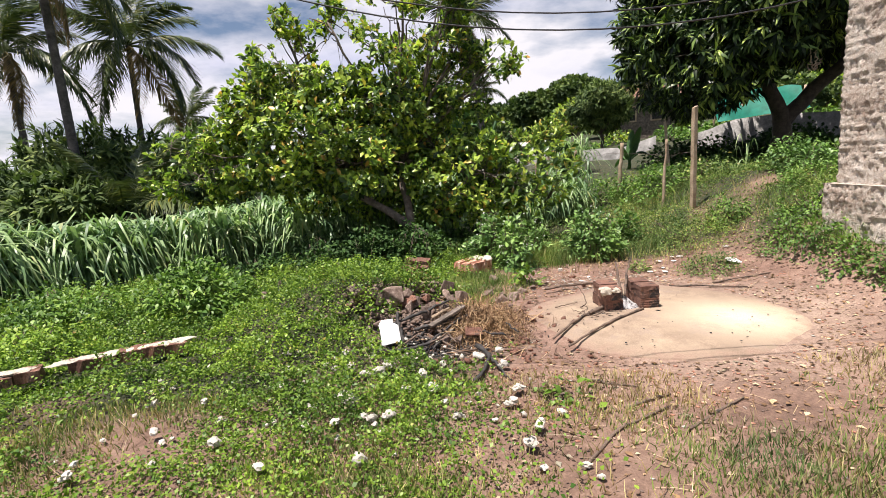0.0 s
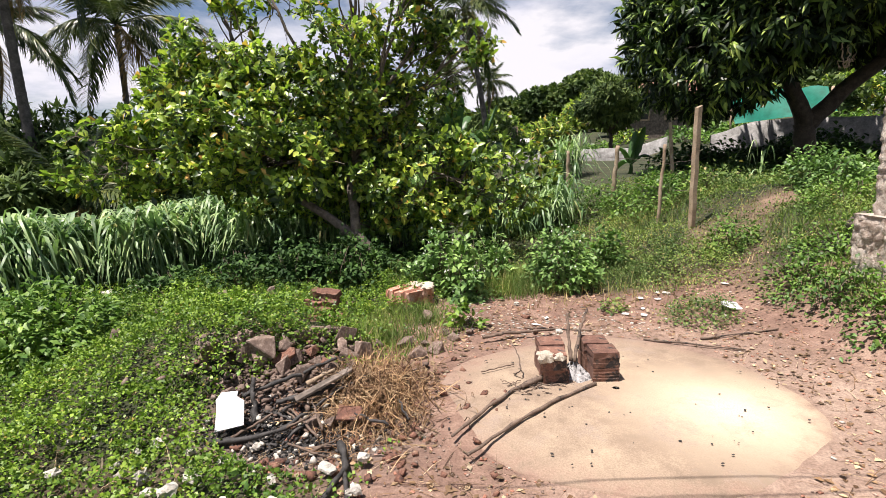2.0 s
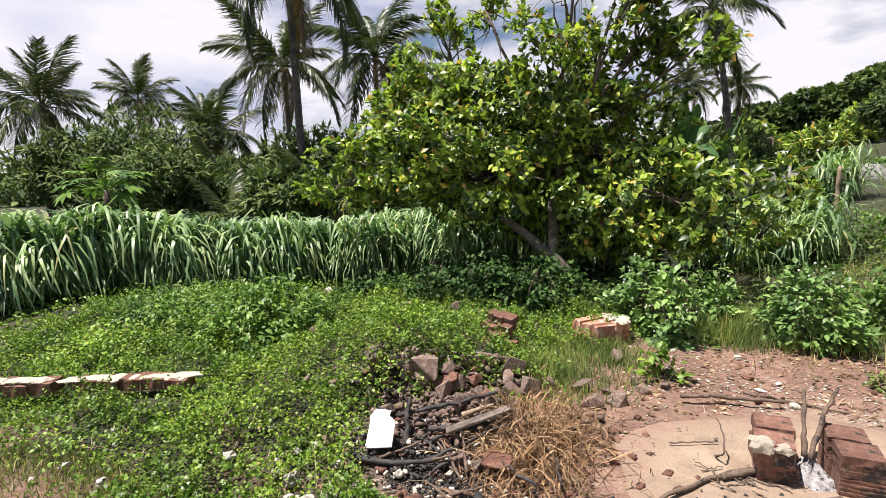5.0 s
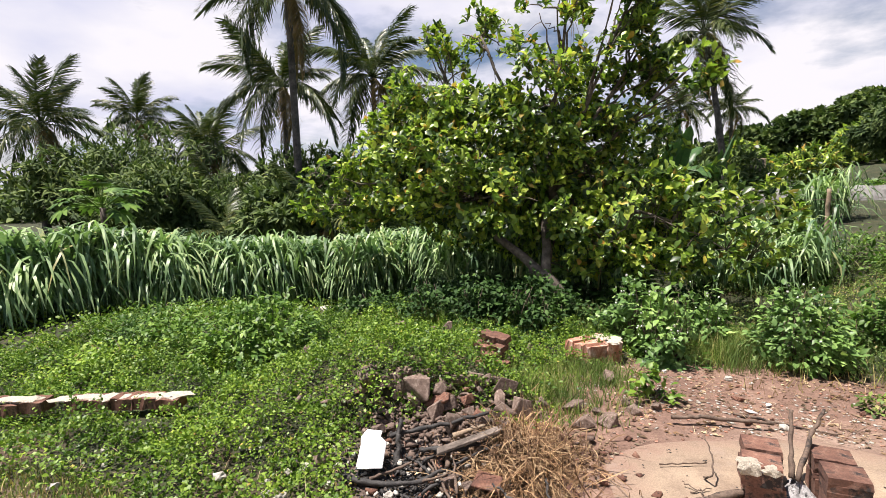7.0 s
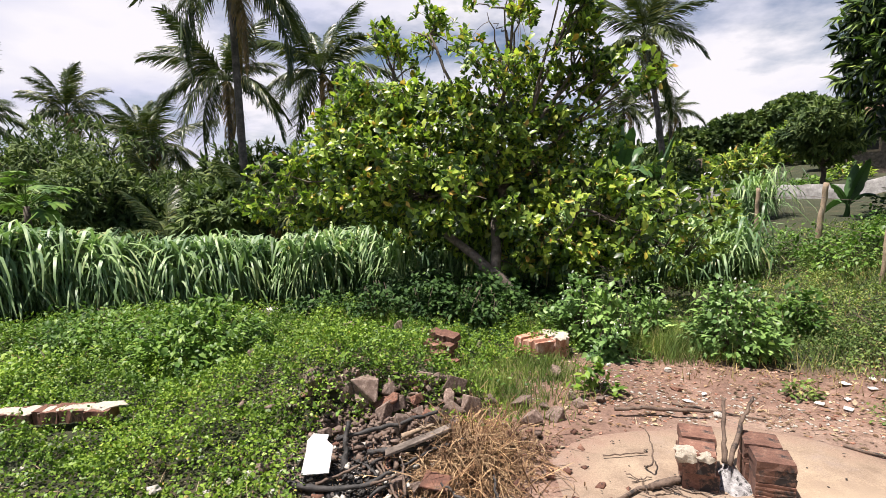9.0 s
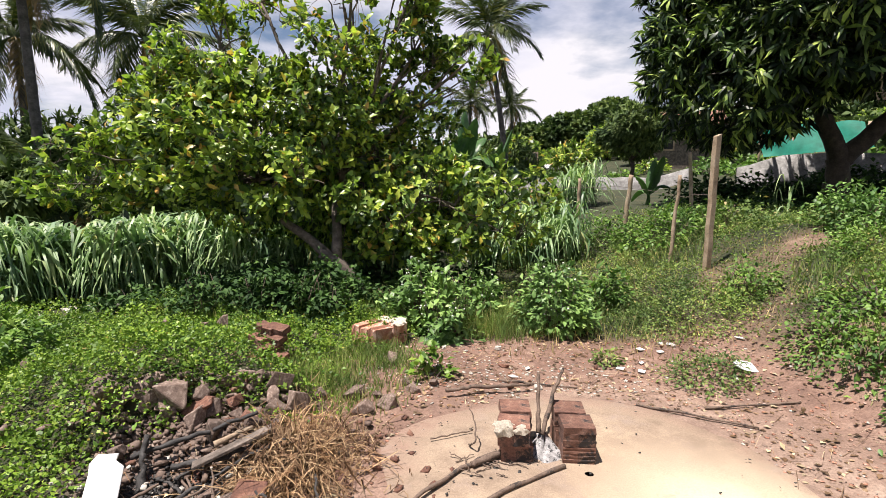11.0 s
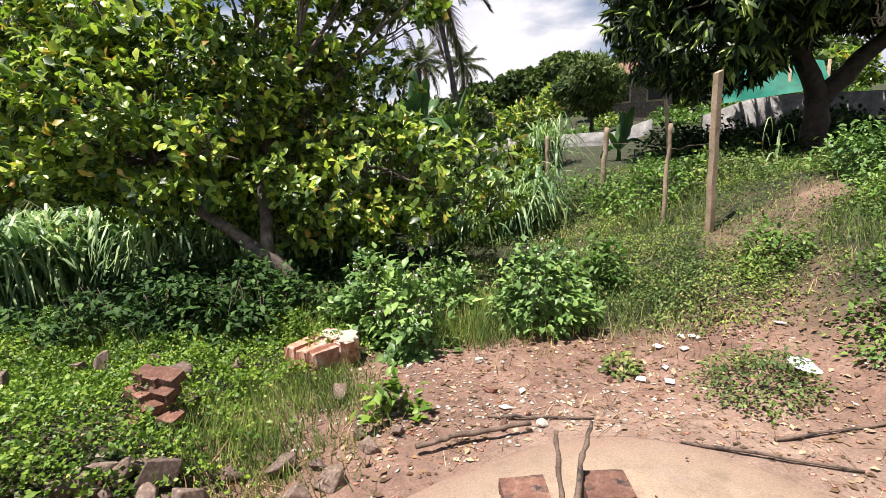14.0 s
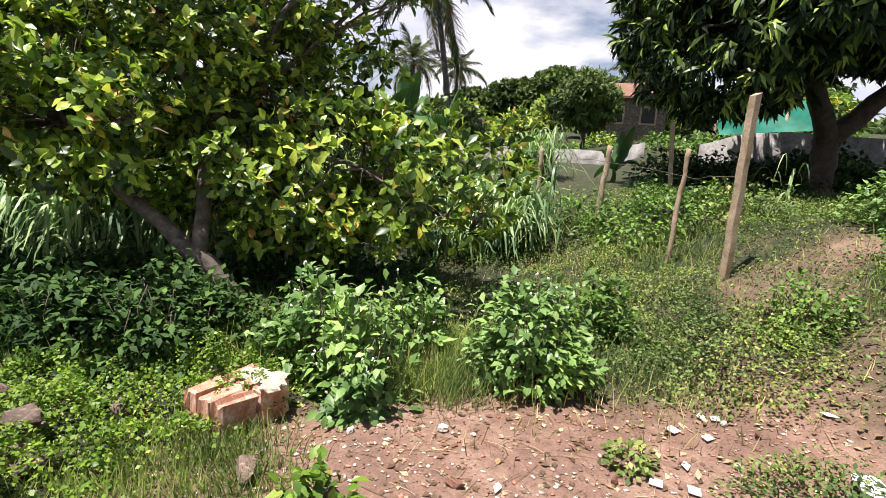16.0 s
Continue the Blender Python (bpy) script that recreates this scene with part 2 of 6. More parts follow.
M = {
    # cashew ramp: dark leaves paint the shaded crown interior, bright ones the sunlit leaves
    "cashew": leafy("cashew_leaf_lit_and_shaded", [(0.0, (0.030, 0.060, 0.012)), (0.30, (0.080, 0.145, 0.022)), (0.55, (0.30, 0.43, 0.050)), (0.93, (0.50, 0.58, 0.070)), (1.0, (0.66, 0.34, 0.10))], 0.36, 0.50, spec=0.4),
    # mango ramp: near-black stops are painted crown shade, the last two sunlit rosettes
    "mango": leafy("mango_leaf_lit_and_shaded", [(0.0, (0.010, 0.020, 0.006)), (0.58, (0.026, 0.050, 0.011)), (0.74, (0.09, 0.15, 0.030)), (0.88, (0.30, 0.42, 0.07)), (1.0, (0.42, 0.52, 0.09))], 0.40, 0.2, spec=0.22),
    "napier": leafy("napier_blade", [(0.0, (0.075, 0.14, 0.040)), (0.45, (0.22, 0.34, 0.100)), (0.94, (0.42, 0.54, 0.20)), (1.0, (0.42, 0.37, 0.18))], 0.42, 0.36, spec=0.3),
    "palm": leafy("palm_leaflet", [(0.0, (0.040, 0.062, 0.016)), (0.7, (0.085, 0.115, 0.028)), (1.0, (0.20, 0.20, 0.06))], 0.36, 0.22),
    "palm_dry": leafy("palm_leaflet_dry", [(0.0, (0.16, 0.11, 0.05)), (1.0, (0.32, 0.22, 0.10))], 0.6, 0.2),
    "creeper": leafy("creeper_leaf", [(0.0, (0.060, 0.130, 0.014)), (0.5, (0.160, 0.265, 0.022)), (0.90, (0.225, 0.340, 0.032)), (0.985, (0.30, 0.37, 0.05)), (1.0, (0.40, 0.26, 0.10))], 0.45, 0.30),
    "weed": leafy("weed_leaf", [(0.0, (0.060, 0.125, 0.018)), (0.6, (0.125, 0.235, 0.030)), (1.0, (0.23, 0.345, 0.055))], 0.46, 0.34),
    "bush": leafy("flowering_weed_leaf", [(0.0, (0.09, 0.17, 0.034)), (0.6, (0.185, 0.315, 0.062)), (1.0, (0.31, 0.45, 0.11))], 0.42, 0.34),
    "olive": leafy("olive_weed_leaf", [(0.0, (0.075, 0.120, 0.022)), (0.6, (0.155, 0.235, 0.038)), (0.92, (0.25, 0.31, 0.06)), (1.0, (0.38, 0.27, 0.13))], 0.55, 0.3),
    # weed leaf coloured darker, so the shade under the trees is painted in
    "shade": leafy("shade_darkened_leaf", [(0.0, (0.022, 0.050, 0.012)), (0.7, (0.050, 0.105, 0.020)), (1.0, (0.10, 0.18, 0.035))], 0.6, 0.2, spec=0.12),
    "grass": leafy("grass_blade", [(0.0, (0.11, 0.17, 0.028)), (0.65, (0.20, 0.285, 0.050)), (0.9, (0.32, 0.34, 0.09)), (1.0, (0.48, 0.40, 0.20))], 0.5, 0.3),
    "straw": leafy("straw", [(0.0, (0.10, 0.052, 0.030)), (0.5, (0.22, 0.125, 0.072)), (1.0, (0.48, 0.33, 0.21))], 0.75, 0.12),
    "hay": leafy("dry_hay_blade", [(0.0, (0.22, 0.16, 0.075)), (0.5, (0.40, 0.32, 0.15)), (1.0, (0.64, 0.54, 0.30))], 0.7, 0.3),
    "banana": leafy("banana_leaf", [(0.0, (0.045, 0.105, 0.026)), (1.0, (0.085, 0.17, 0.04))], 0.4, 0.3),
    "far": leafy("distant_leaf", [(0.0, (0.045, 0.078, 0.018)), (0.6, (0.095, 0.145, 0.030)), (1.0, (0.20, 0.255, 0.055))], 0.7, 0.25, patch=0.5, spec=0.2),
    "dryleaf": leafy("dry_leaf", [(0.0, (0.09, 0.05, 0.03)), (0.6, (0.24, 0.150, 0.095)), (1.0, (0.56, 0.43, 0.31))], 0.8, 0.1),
    "petal": surface("white_petal", [(0.3, (0.75, 0.75, 0.70)), (0.7, (0.85, 0.85, 0.80))], 30, 0.7),
    "bark": surface("grey_bark", [(0.3, (0.07, 0.055, 0.042)), (0.5, (0.13, 0.105, 0.085)), (0.7, (0.26, 0.21, 0.17))], 9, 0.9, 40, 0.8, 0.02),
    "bark_dark": surface("dark_bark", [(0.3, (0.035, 0.028, 0.022)), (0.7, (0.10, 0.08, 0.06))], 9, 0.9, 40, 0.8, 0.03),
    "palm_bark": surface("palm_bark", [(0.3, (0.04, 0.036, 0.032)), (0.5, (0.085, 0.078, 0.07)), (0.7, (0.16, 0.145, 0.13))], 5, 0.9, 30, 0.7, 0.03),
    "post": surface("weathered_timber", [(0.3, (0.24, 0.17, 0.11)), (0.5, (0.36, 0.27, 0.18)), (0.72, (0.47, 0.38, 0.28))], 6, 0.85, 70, 0.6, 0.01, stain=(14, 0.66, (0.08, 0.05, 0.035))),
    "stick": surface("stick_wood", [(0.3, (0.075, 0.05, 0.036)), (0.7, (0.21, 0.15, 0.11))], 18, 0.85, 90, 0.6, 0.01, stain=(9, 0.54, (0.03, 0.024, 0.02))),
    "char": surface("charred_wood", [(0.3, (0.014, 0.013, 0.012)), (0.7, (0.06, 0.055, 0.05))], 16, 0.7, 70, 0.7, 0.015),
    "ash": surface("wood_ash", [(0.35, (0.20, 0.19, 0.185)), (0.65, (0.52, 0.51, 0.50))], 22, 0.95, 120, 0.8, 0.02, stain=(45, 0.53, (0.03, 0.03, 0.03))),
    "brick": surface("fired_clay", [(0.3, (0.085, 0.040, 0.028)), (0.5, (0.17, 0.078, 0.050)), (0.72, (0.32, 0.185, 0.125))], 10, 0.9, 80, 0.5, 0.008, vary=0.25, stain=(9, 0.56, (0.045, 0.034, 0.03))),
    "hearth": surface("sooty_fired_clay", [(0.3, (0.10, 0.046, 0.032)), (0.5, (0.19, 0.094, 0.064)), (0.72, (0.36, 0.22, 0.155))], 9, 0.9, 80, 0.5, 0.008, vary=0.25, stain=(6, 0.51, (0.03, 0.024, 0.022))),
    "brick_pale": surface("weathered_clay", [(0.3, (0.34, 0.135, 0.085)), (0.52, (0.52, 0.26, 0.17)), (0.70, (0.70, 0.56, 0.47))], 10, 0.9, 80, 0.5, 0.01, vary=0.2),
    "mortar": surface("lime_mortar", [(0.3, (0.56, 0.48, 0.37)), (0.7, (0.76, 0.69, 0.56))], 14, 0.95, 90, 0.9, 0.02, stain=(18, 0.60, (0.20, 0.14, 0.10))),
    "stone": surface("grey_brown_stone", [(0.3, (0.10, 0.066, 0.050)), (0.52, (0.19, 0.135, 0.105)), (0.72, (0.36, 0.285, 0.23))], 9, 0.9, 60, 0.6, 0.015, vary=0.3),
    "stone_pale": surface("pale_rubble", [(0.3, (0.42, 0.38, 0.31)), (0.7, (0.66, 0.63, 0.56))], 9, 0.9, 60, 0.6, 0.012, vary=0.15, stain=(8, 0.62, (0.35, 0.27, 0.20))),
    "tile": surface("glazed_white_tile", [(0.3, (0.74, 0.74, 0.72)), (0.7, (0.84, 0.84, 0.82))], 5, 0.25, 60, 0.1, 0.004, stain=(26, 0.66, (0.45, 0.42, 0.40))),
    "plastic": surface("white_plastic", [(0.3, (0.74, 0.74, 0.74)), (0.7, (0.84, 0.84, 0.83))], 6, 0.35, 60, 0.1, 0.004),
    "paper": surface("litter_paper", [(0.3, (0.60, 0.58, 0.54)), (0.7, (0.78, 0.76, 0.72))], 12, 0.85, 60, 0.4, 0.006, vary=0.15),
    "cable": surface("black_cable", [(0.3, (0.02, 0.02, 0.02)), (0.7, (0.04, 0.04, 0.04))], 10, 0.5),
    "wire": surface("fence_wire", [(0.3, (0.12, 0.09, 0.07)), (0.7, (0.25, 0.20, 0.17))], 30, 0.6, metal=0.6),
    "concrete": surface("grey_concrete", [(0.3, (0.13, 0.125, 0.115)), (0.5, (0.25, 0.245, 0.23)), (0.7, (0.40, 0.39, 0.375))], 2.5, 0.9, 18, 0.4, 0.02),
    "limewash": surface("worn_limewash", [(0.3, (0.52, 0.47, 0.40)), (0.7, (0.74, 0.71, 0.66))], 0.8, 0.9, 12, 0.3, 0.02),
    "roof": surface("clay_roof_tile", [(0.3, (0.14, 0.075, 0.05)), (0.7, (0.28, 0.15, 0.10))], 2, 0.9, 30, 0.5, 0.02),
    "roof_grey": surface("fibre_cement_sheet", [(0.3, (0.42, 0.41, 0.39)), (0.7, (0.62, 0.61, 0.59))], 1.5, 0.9, 20, 0.4, 0.02),
    # near-black colour painted for the darkness inside windows
    "dark": surface("unlit_room_dark", [(0.3, (0.02, 0.02, 0.02)), (0.7, (0.05, 0.045, 0.04))], 3, 0.9),
}


def ground_material():
    m, n, l, b = nodes_of("earth", 0.95)
    pos = coords(n, False)
    at = n.new("ShaderNodeAttribute")
    at.attribute_name = "cover"
    sep = n.new("ShaderNodeSeparateColor")
    l.new(at.outputs["Color"], sep.inputs["Color"])
    broad, mid, fine = noise_node(n, l, 1.3, 7, 0.62, pos), noise_node(n, l, 9, 7, 0.65, pos), noise_node(n, l, 70, 5, 0.7, pos)
    earth = ramp(n, [(0.32, (0.11, 0.064, 0.047)), (0.50, (0.215, 0.130, 0.095)), (0.66, (0.34, 0.23, 0.17))])
    l.new(mixc(n, l, 0.5, broad.outputs["Fac"], mid.outputs["Fac"]), earth.inputs["Fac"])
    # near-black soil below plants: the shade in their gaps is painted here
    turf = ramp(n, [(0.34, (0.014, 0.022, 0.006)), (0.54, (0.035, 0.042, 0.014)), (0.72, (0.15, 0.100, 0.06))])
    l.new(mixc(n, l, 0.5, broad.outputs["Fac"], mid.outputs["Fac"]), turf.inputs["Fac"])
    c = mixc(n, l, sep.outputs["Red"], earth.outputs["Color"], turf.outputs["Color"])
    sand = ramp(n, [(0.32, (0.18, 0.122, 0.092)), (0.52, (0.29, 0.205, 0.155)), (0.70, (0.40, 0.31, 0.24))])
    l.new(mixc(n, l, 0.6, broad.outputs["Fac"], mid.outputs["Fac"]), sand.inputs["Fac"])
    c = mixc(n, l, sep.outputs["Green"], c, sand.outputs["Color"])
    soot = ramp(n, [(0.3, (0.04, 0.036, 0.032)), (0.7, (0.16, 0.145, 0.13))])
    l.new(mid.outputs["Fac"], soot.inputs["Fac"])
    c = mixc(n, l, sep.outputs["Blue"], c, soot.outputs["Color"])
    g = ramp(n, [(0.3, (0.62, 0.60, 0.58)), (0.7, (1.22, 1.22, 1.22))])
    l.new(fine.outputs["Fac"], g.inputs["Fac"])
    l.new(mixc(n, l, 1.0, c, g.outputs["Color"], "MULTIPLY"), b.inputs["Base Color"])
    bump(n, l, b, mixc(n, l, 0.5, mid.outputs["Fac"], fine.outputs["Fac"]), 0.7, 0.03)
    return m


def pad_material():
    m, n, l, b = nodes_of("sandy_cement", 0.9)
    pos = coords(n, False)
    broad, mid, fine = noise_node(n, l, 1.1, 6, 0.6, pos), noise_node(n, l, 7, 8, 0.68, pos), noise_node(n, l, 110, 4, 0.7, pos)
    worn = ramp(n, [(0.34, (0.17, 0.122, 0.086)), (0.50, (0.285, 0.215, 0.152)), (0.66, (0.39, 0.31, 0.215))])
    l.new(mixc(n, l, 0.5, broad.outputs["Fac"], mid.outputs["Fac"]), worn.inputs["Fac"])
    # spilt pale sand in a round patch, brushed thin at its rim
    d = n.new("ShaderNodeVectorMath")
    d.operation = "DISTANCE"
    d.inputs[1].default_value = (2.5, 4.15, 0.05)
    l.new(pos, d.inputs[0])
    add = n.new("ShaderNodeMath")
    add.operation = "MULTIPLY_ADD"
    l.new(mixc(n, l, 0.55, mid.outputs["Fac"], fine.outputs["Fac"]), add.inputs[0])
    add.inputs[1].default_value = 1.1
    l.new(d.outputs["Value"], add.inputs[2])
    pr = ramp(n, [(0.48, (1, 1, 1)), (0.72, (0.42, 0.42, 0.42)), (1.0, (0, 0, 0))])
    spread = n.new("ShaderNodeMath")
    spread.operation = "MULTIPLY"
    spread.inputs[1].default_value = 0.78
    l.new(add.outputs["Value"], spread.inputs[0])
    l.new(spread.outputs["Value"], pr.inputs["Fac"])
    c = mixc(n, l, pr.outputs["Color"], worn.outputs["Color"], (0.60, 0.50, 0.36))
    # earth trodden in from the rim
    off = n.new("ShaderNodeVectorMath")
    off.operation = "SUBTRACT"
    off.inputs[1].default_value = (1.98, 4.40, 0.0)
    l.new(pos, off.inputs[0])
    sc = n.new("ShaderNodeVectorMath")
    sc.operation = "MULTIPLY"
    sc.inputs[1].default_value = (0.86, 0.96, 0.0)
    l.new(off.outputs["Vector"], sc.inputs[0])
    ln = n.new("ShaderNodeVectorMath")
    ln.operation = "LENGTH"
    l.new(sc.outputs["Vector"], ln.inputs[0])
    rm = n.new("ShaderNodeMath")
    rm.operation = "MULTIPLY_ADD"
    rm.inputs[1].default_value = 0.75
    l.new(mid.outputs["Fac"], rm.inputs[0])
    l.new(ln.outputs["Value"], rm.inputs[2])
    rr_ = ramp(n, [(0.60, (0, 0, 0)), (0.74, (1, 1, 1))])
    half = n.new("ShaderNodeMath")
    half.operation = "MULTIPLY"
    half.inputs[1].default_value = 0.5
    l.new(rm.outputs["Value"], half.inputs[0])
    l.new(half.outputs["Value"], rr_.inputs["Fac"])
    c = mixc(n, l, rr_.outputs["Color"], c, (0.24, 0.155, 0.115))
    st = noise_node(n, l, 3.2, 9, 0.72, pos)
    sr = ramp(n, [(0.54, (0, 0, 0)), (0.70, (0.75, 0.75, 0.75))])
    l.new(st.outputs["Fac"], sr.inputs["Fac"])
    c = mixc(n, l, sr.outputs["Color"], c, (0.28, 0.22, 0.18))
    g = ramp(n, [(0.3, (0.72, 0.70, 0.68)), (0.7, (1.15, 1.15, 1.15))])
    l.new(fine.outputs["Fac"], g.inputs["Fac"])
    l.new(mixc(n, l, 1.0, c, g.outputs["Color"], "MULTIPLY"), b.inputs["Base Color"])
    bump(n, l, b, mixc(n, l, 0.5, mid.outputs["Fac"], fine.outputs["Fac"]), 0.35, 0.015)
    return m


def net_material():
    m, n, l, b = nodes_of("green_shade_net", 0.6)
    pos = coords(n, False)
    k = noise_node(n, l, 3, 5, 0.6, pos)
    r = ramp(n, [(0.3, (0.0, 0.20, 0.13)), (0.7, (0.01, 0.36, 0.25))])
    l.new(k.outputs["Fac"], r.inputs["Fac"])
    l.new(r.outputs["Color"], b.inputs["Base Color"])
    t = n.new("ShaderNodeBsdfTranslucent")
    l.new(r.outputs["Color"], t.inputs["Color"])
    mix = n.new("ShaderNodeMixShader")
    mix.inputs["Fac"].default_value = 0.5
    l.new(b.outputs["BSDF"], mix.inputs[1])
    l.new(t.outputs["BSDF"], mix.inputs[2])
    l.new(mix.outputs["Shader"], n["Material Output"].inputs["Surface"])
    return m


M["ground"], M["pad"], M["net"] = ground_material(), pad_material(), net_material()


# ---- mesh tools ----
def mesh_np(name, v, f, mat, smooth=False):
    v, f = np.asarray(v, np.float32), np.asarray(f, np.int32)
    me = bpy.data.meshes.new(name)
    me.vertices.add(len(v))
    me.vertices.foreach_set("co", v.ravel())
    me.loops.add(f.size)
    me.loops.foreach_set("vertex_index", f.ravel())
    me.polygons.add(len(f))
    me.polygons.foreach_set("loop_start", np.arange(0, f.size, f.shape[1], dtype=np.int32))
    me.update(calc_edges=True)
    me.validate()
    if smooth:
        me.polygons.foreach_set("use_smooth", np.ones(len(me.polygons), bool))
    me.materials.append(mat)
    return me


class Geo:
    """Gathers quads from many pieces into one mesh."""

    def __init__(self):
        self.v, self.f, self.n = [], [], 0

    def add(self, v, f):
        v, f = np.asarray(v, float), np.asarray(f, int)
        if len(v):
            self.v.append(v), self.f.append(f + self.n)
            self.n += len(v)
        return self

    def mesh(self, name, mat, smooth=False):
        return mesh_np(name, np.concatenate(self.v), np.concatenate(self.f), mat, smooth)


def part(name, data, parent=None, label="", at=None):
    ob = new(name, data)
    if parent:
        ob.parent = parent
    if at is not None:
        ob.matrix_basis = at
    return tagged(ob, label) if label else ob


def empty(name, place=(0, 0, 0), turn=0.0):
    ob = new(name)
    ob.empty_display_size = 0.1
    ob.matrix_basis = pose(*place, 0, 0, turn)
    return ob


def tube(points, radii, sides=6):
    """Quads of a bent, tapered rod, its ends drawn shut."""
    p = np.asarray(points, float)
    r = np.broadcast_to(np.asarray(radii, float), (len(p),)).copy()
    d = np.gradient(p, axis=0)
    d /= np.linalg.norm(d, axis=1)[:, None] + 1e-9
    ref = np.array([1.0, 0.13, 0.07]) if abs(d[0, 0]) < 0.8 else np.array([0.1, 1.0, 0.05])
    u = np.cross(d, ref)
    u /= np.linalg.norm(u, axis=1)[:, None] + 1e-9
    w = np.cross(d, u)
    p = np.concatenate([p[:1], p, p[-1:]])
    u, w = np.concatenate([u[:1], u, u[-1:]]), np.concatenate([w[:1], w, w[-1:]])
    r = np.concatenate([[r[0] * 0.02], r, [r[-1] * 0.02]])
    a = np.arange(sides) * 2 * np.pi / sides
    v = p[:, None] + r[:, None, None] * (np.cos(a)[None, :, None] * u[:, None] + np.sin(a)[None, :, None] * w[:, None])
    i, j = np.meshgrid(np.arange(len(p) - 1), np.arange(sides), indexing="ij")
    k = (j + 1) % sides
    f = np.stack([i * sides + j, i * sides + k, (i + 1) * sides + k, (i + 1) * sides + j], -1).reshape(-1, 4)
    return v.reshape(-1, 3), f


def curve3(a, b, bend, steps=8, wob=0.0):
    """Points from a to b through a bulge, with a little wander."""
    a, b, bend = np.asarray(a, float), np.asarray(b, float), np.asarray(bend, float)
    t = np.linspace(0, 1, steps)[:, None]
    p = a * (1 - t) + b * t + bend * 4 * t * (1 - t)
    if wob:
        p[1:-1] += rng.normal(0, wob, (steps - 2, 3))
    return p


def blade(stations, fold=0.25):
    """A folded leaf along +y from (along, half width, height) stations, two quads wide."""
    v = []
    for y, w, z in stations:
        v += [(-w, y, z + w * fold), (0, y, z), (w, y, z + w * fold)]
    f = []
    for i in range(len(stations) - 1):
        a = 3 * i
        f += [(a, a + 1, a + 4, a + 3), (a + 1, a + 2, a + 5, a + 4)]
    return np.array(v, float), np.array(f, int)


def strip(stations):
    """A one-quad-wide blade along +y."""
    v = []
    for y, w, z in stations:
        v += [(-w, y, z), (w, y, z)]
    f = [(2 * i, 2 * i + 1, 2 * i + 3, 2 * i + 2) for i in range(len(stations) - 1)]
    return np.array(v, float), np.array(f, int)


def frames(d, up):
    """Rotations whose y axis is d and whose z axis is near up."""
    d = d / (np.linalg.norm(d, axis=1)[:, None] + 1e-9)
    x = np.cross(d, up)
    x /= np.linalg.norm(x, axis=1)[:, None] + 1e-9
    return np.stack([x, d, np.cross(x, d)], -1)


def scatter(tpl, p, rot, size):
    """Copies of a leaf template at places p, turned and sized; size (n,) or (n,3)."""
    tv, tf = tpl
    size = np.asarray(size, float)
    if size.ndim == 1:
        size = size[:, None].repeat(3, 1)
    v = np.einsum("nij,nvj->nvi", rot, tv[None] * size[:, None, :]) + p[:, None]
    f = tf[None] + (np.arange(len(p)) * len(tv))[:, None, None]
    return v.reshape(-1, 3), f.reshape(-1, tf.shape[1])


def unit(n):
    d = rng.normal(size=(n, 3))
    return d / np.linalg.norm(d, axis=1)[:, None]


OVAL = blade([(0.0, 0.03, 0.0), (0.60, 0.27, 0.05), (1.0, 0.07, -0.04)])
LANCE = strip([(0.0, 0.03, 0.0), (0.5, 0.12, 0.02), (1.0, 0.01, -0.2)])
HEART = blade([(0.0, 0.10, 0.0), (0.42, 0.30, 0.04), (1.0, 0.01, -0.10)], 0.2)
CHIP = (np.array([(0, 0, 0), (-0.32, 0.5, 0.10), (0, 1, -0.05), (0.32, 0.5, 0.10)], float), np.array([(0, 3, 2, 1)]))
DROOP = strip([(0.0, 0.010, 0.0), (0.16, 0.022, 0.30), (0.36, 0.030, 0.48), (0.56, 0.028, 0.44), (0.72, 0.020, 0.22), (0.82, 0.004, -0.10)])
ARCH = strip([(0.0, 0.012, 0.0), (0.10, 0.022, 0.40), (0.24, 0.024, 0.72), (0.42, 0.018, 0.90), (0.60, 0.003, 0.92)])
SHORT = strip([(0.0, 0.030, 0.0), (0.12, 0.026, 0.5), (0.34, 0.004, 0.95)])


# ---- lie of the land ----
def sstep(a, b, x):
    t = np.clip((x - a) / (b - a), 0, 1)
    return t * t * (3 - 2 * t)


def hump(x, y, cx, cy, sx, sy):
    return np.exp(-((x - cx) / sx) ** 2 - ((y - cy) / sy) ** 2)


def waves(x, y, k, seed):
    """Smooth pseudo-random relief from a few crossed waves, about -1 to 1."""
    g = np.random.default_rng(seed)
    z = 0
    for i in range(5):
        a, ph, q = g.uniform(0, 6.28), g.uniform(0, 6.28), k * g.uniform(0.6, 1.7)
        z = z + np.sin((x * np.cos(a) + y * np.sin(a)) * q + ph + 0.7 * np.sin((y * np.cos(a) - x * np.sin(a)) * q * 0.7 + ph))
    return z / 3.2


def pad_edge(x, y):
    a = np.arctan2(y - 4.45, x - 1.92)
    r = np.hypot((x - 1.92) / 1.17, (y - 4.45) / 1.05)
    return r * (1 + 0.05 * np.sin(3 * a + 1) + 0.03 * np.sin(7 * a))


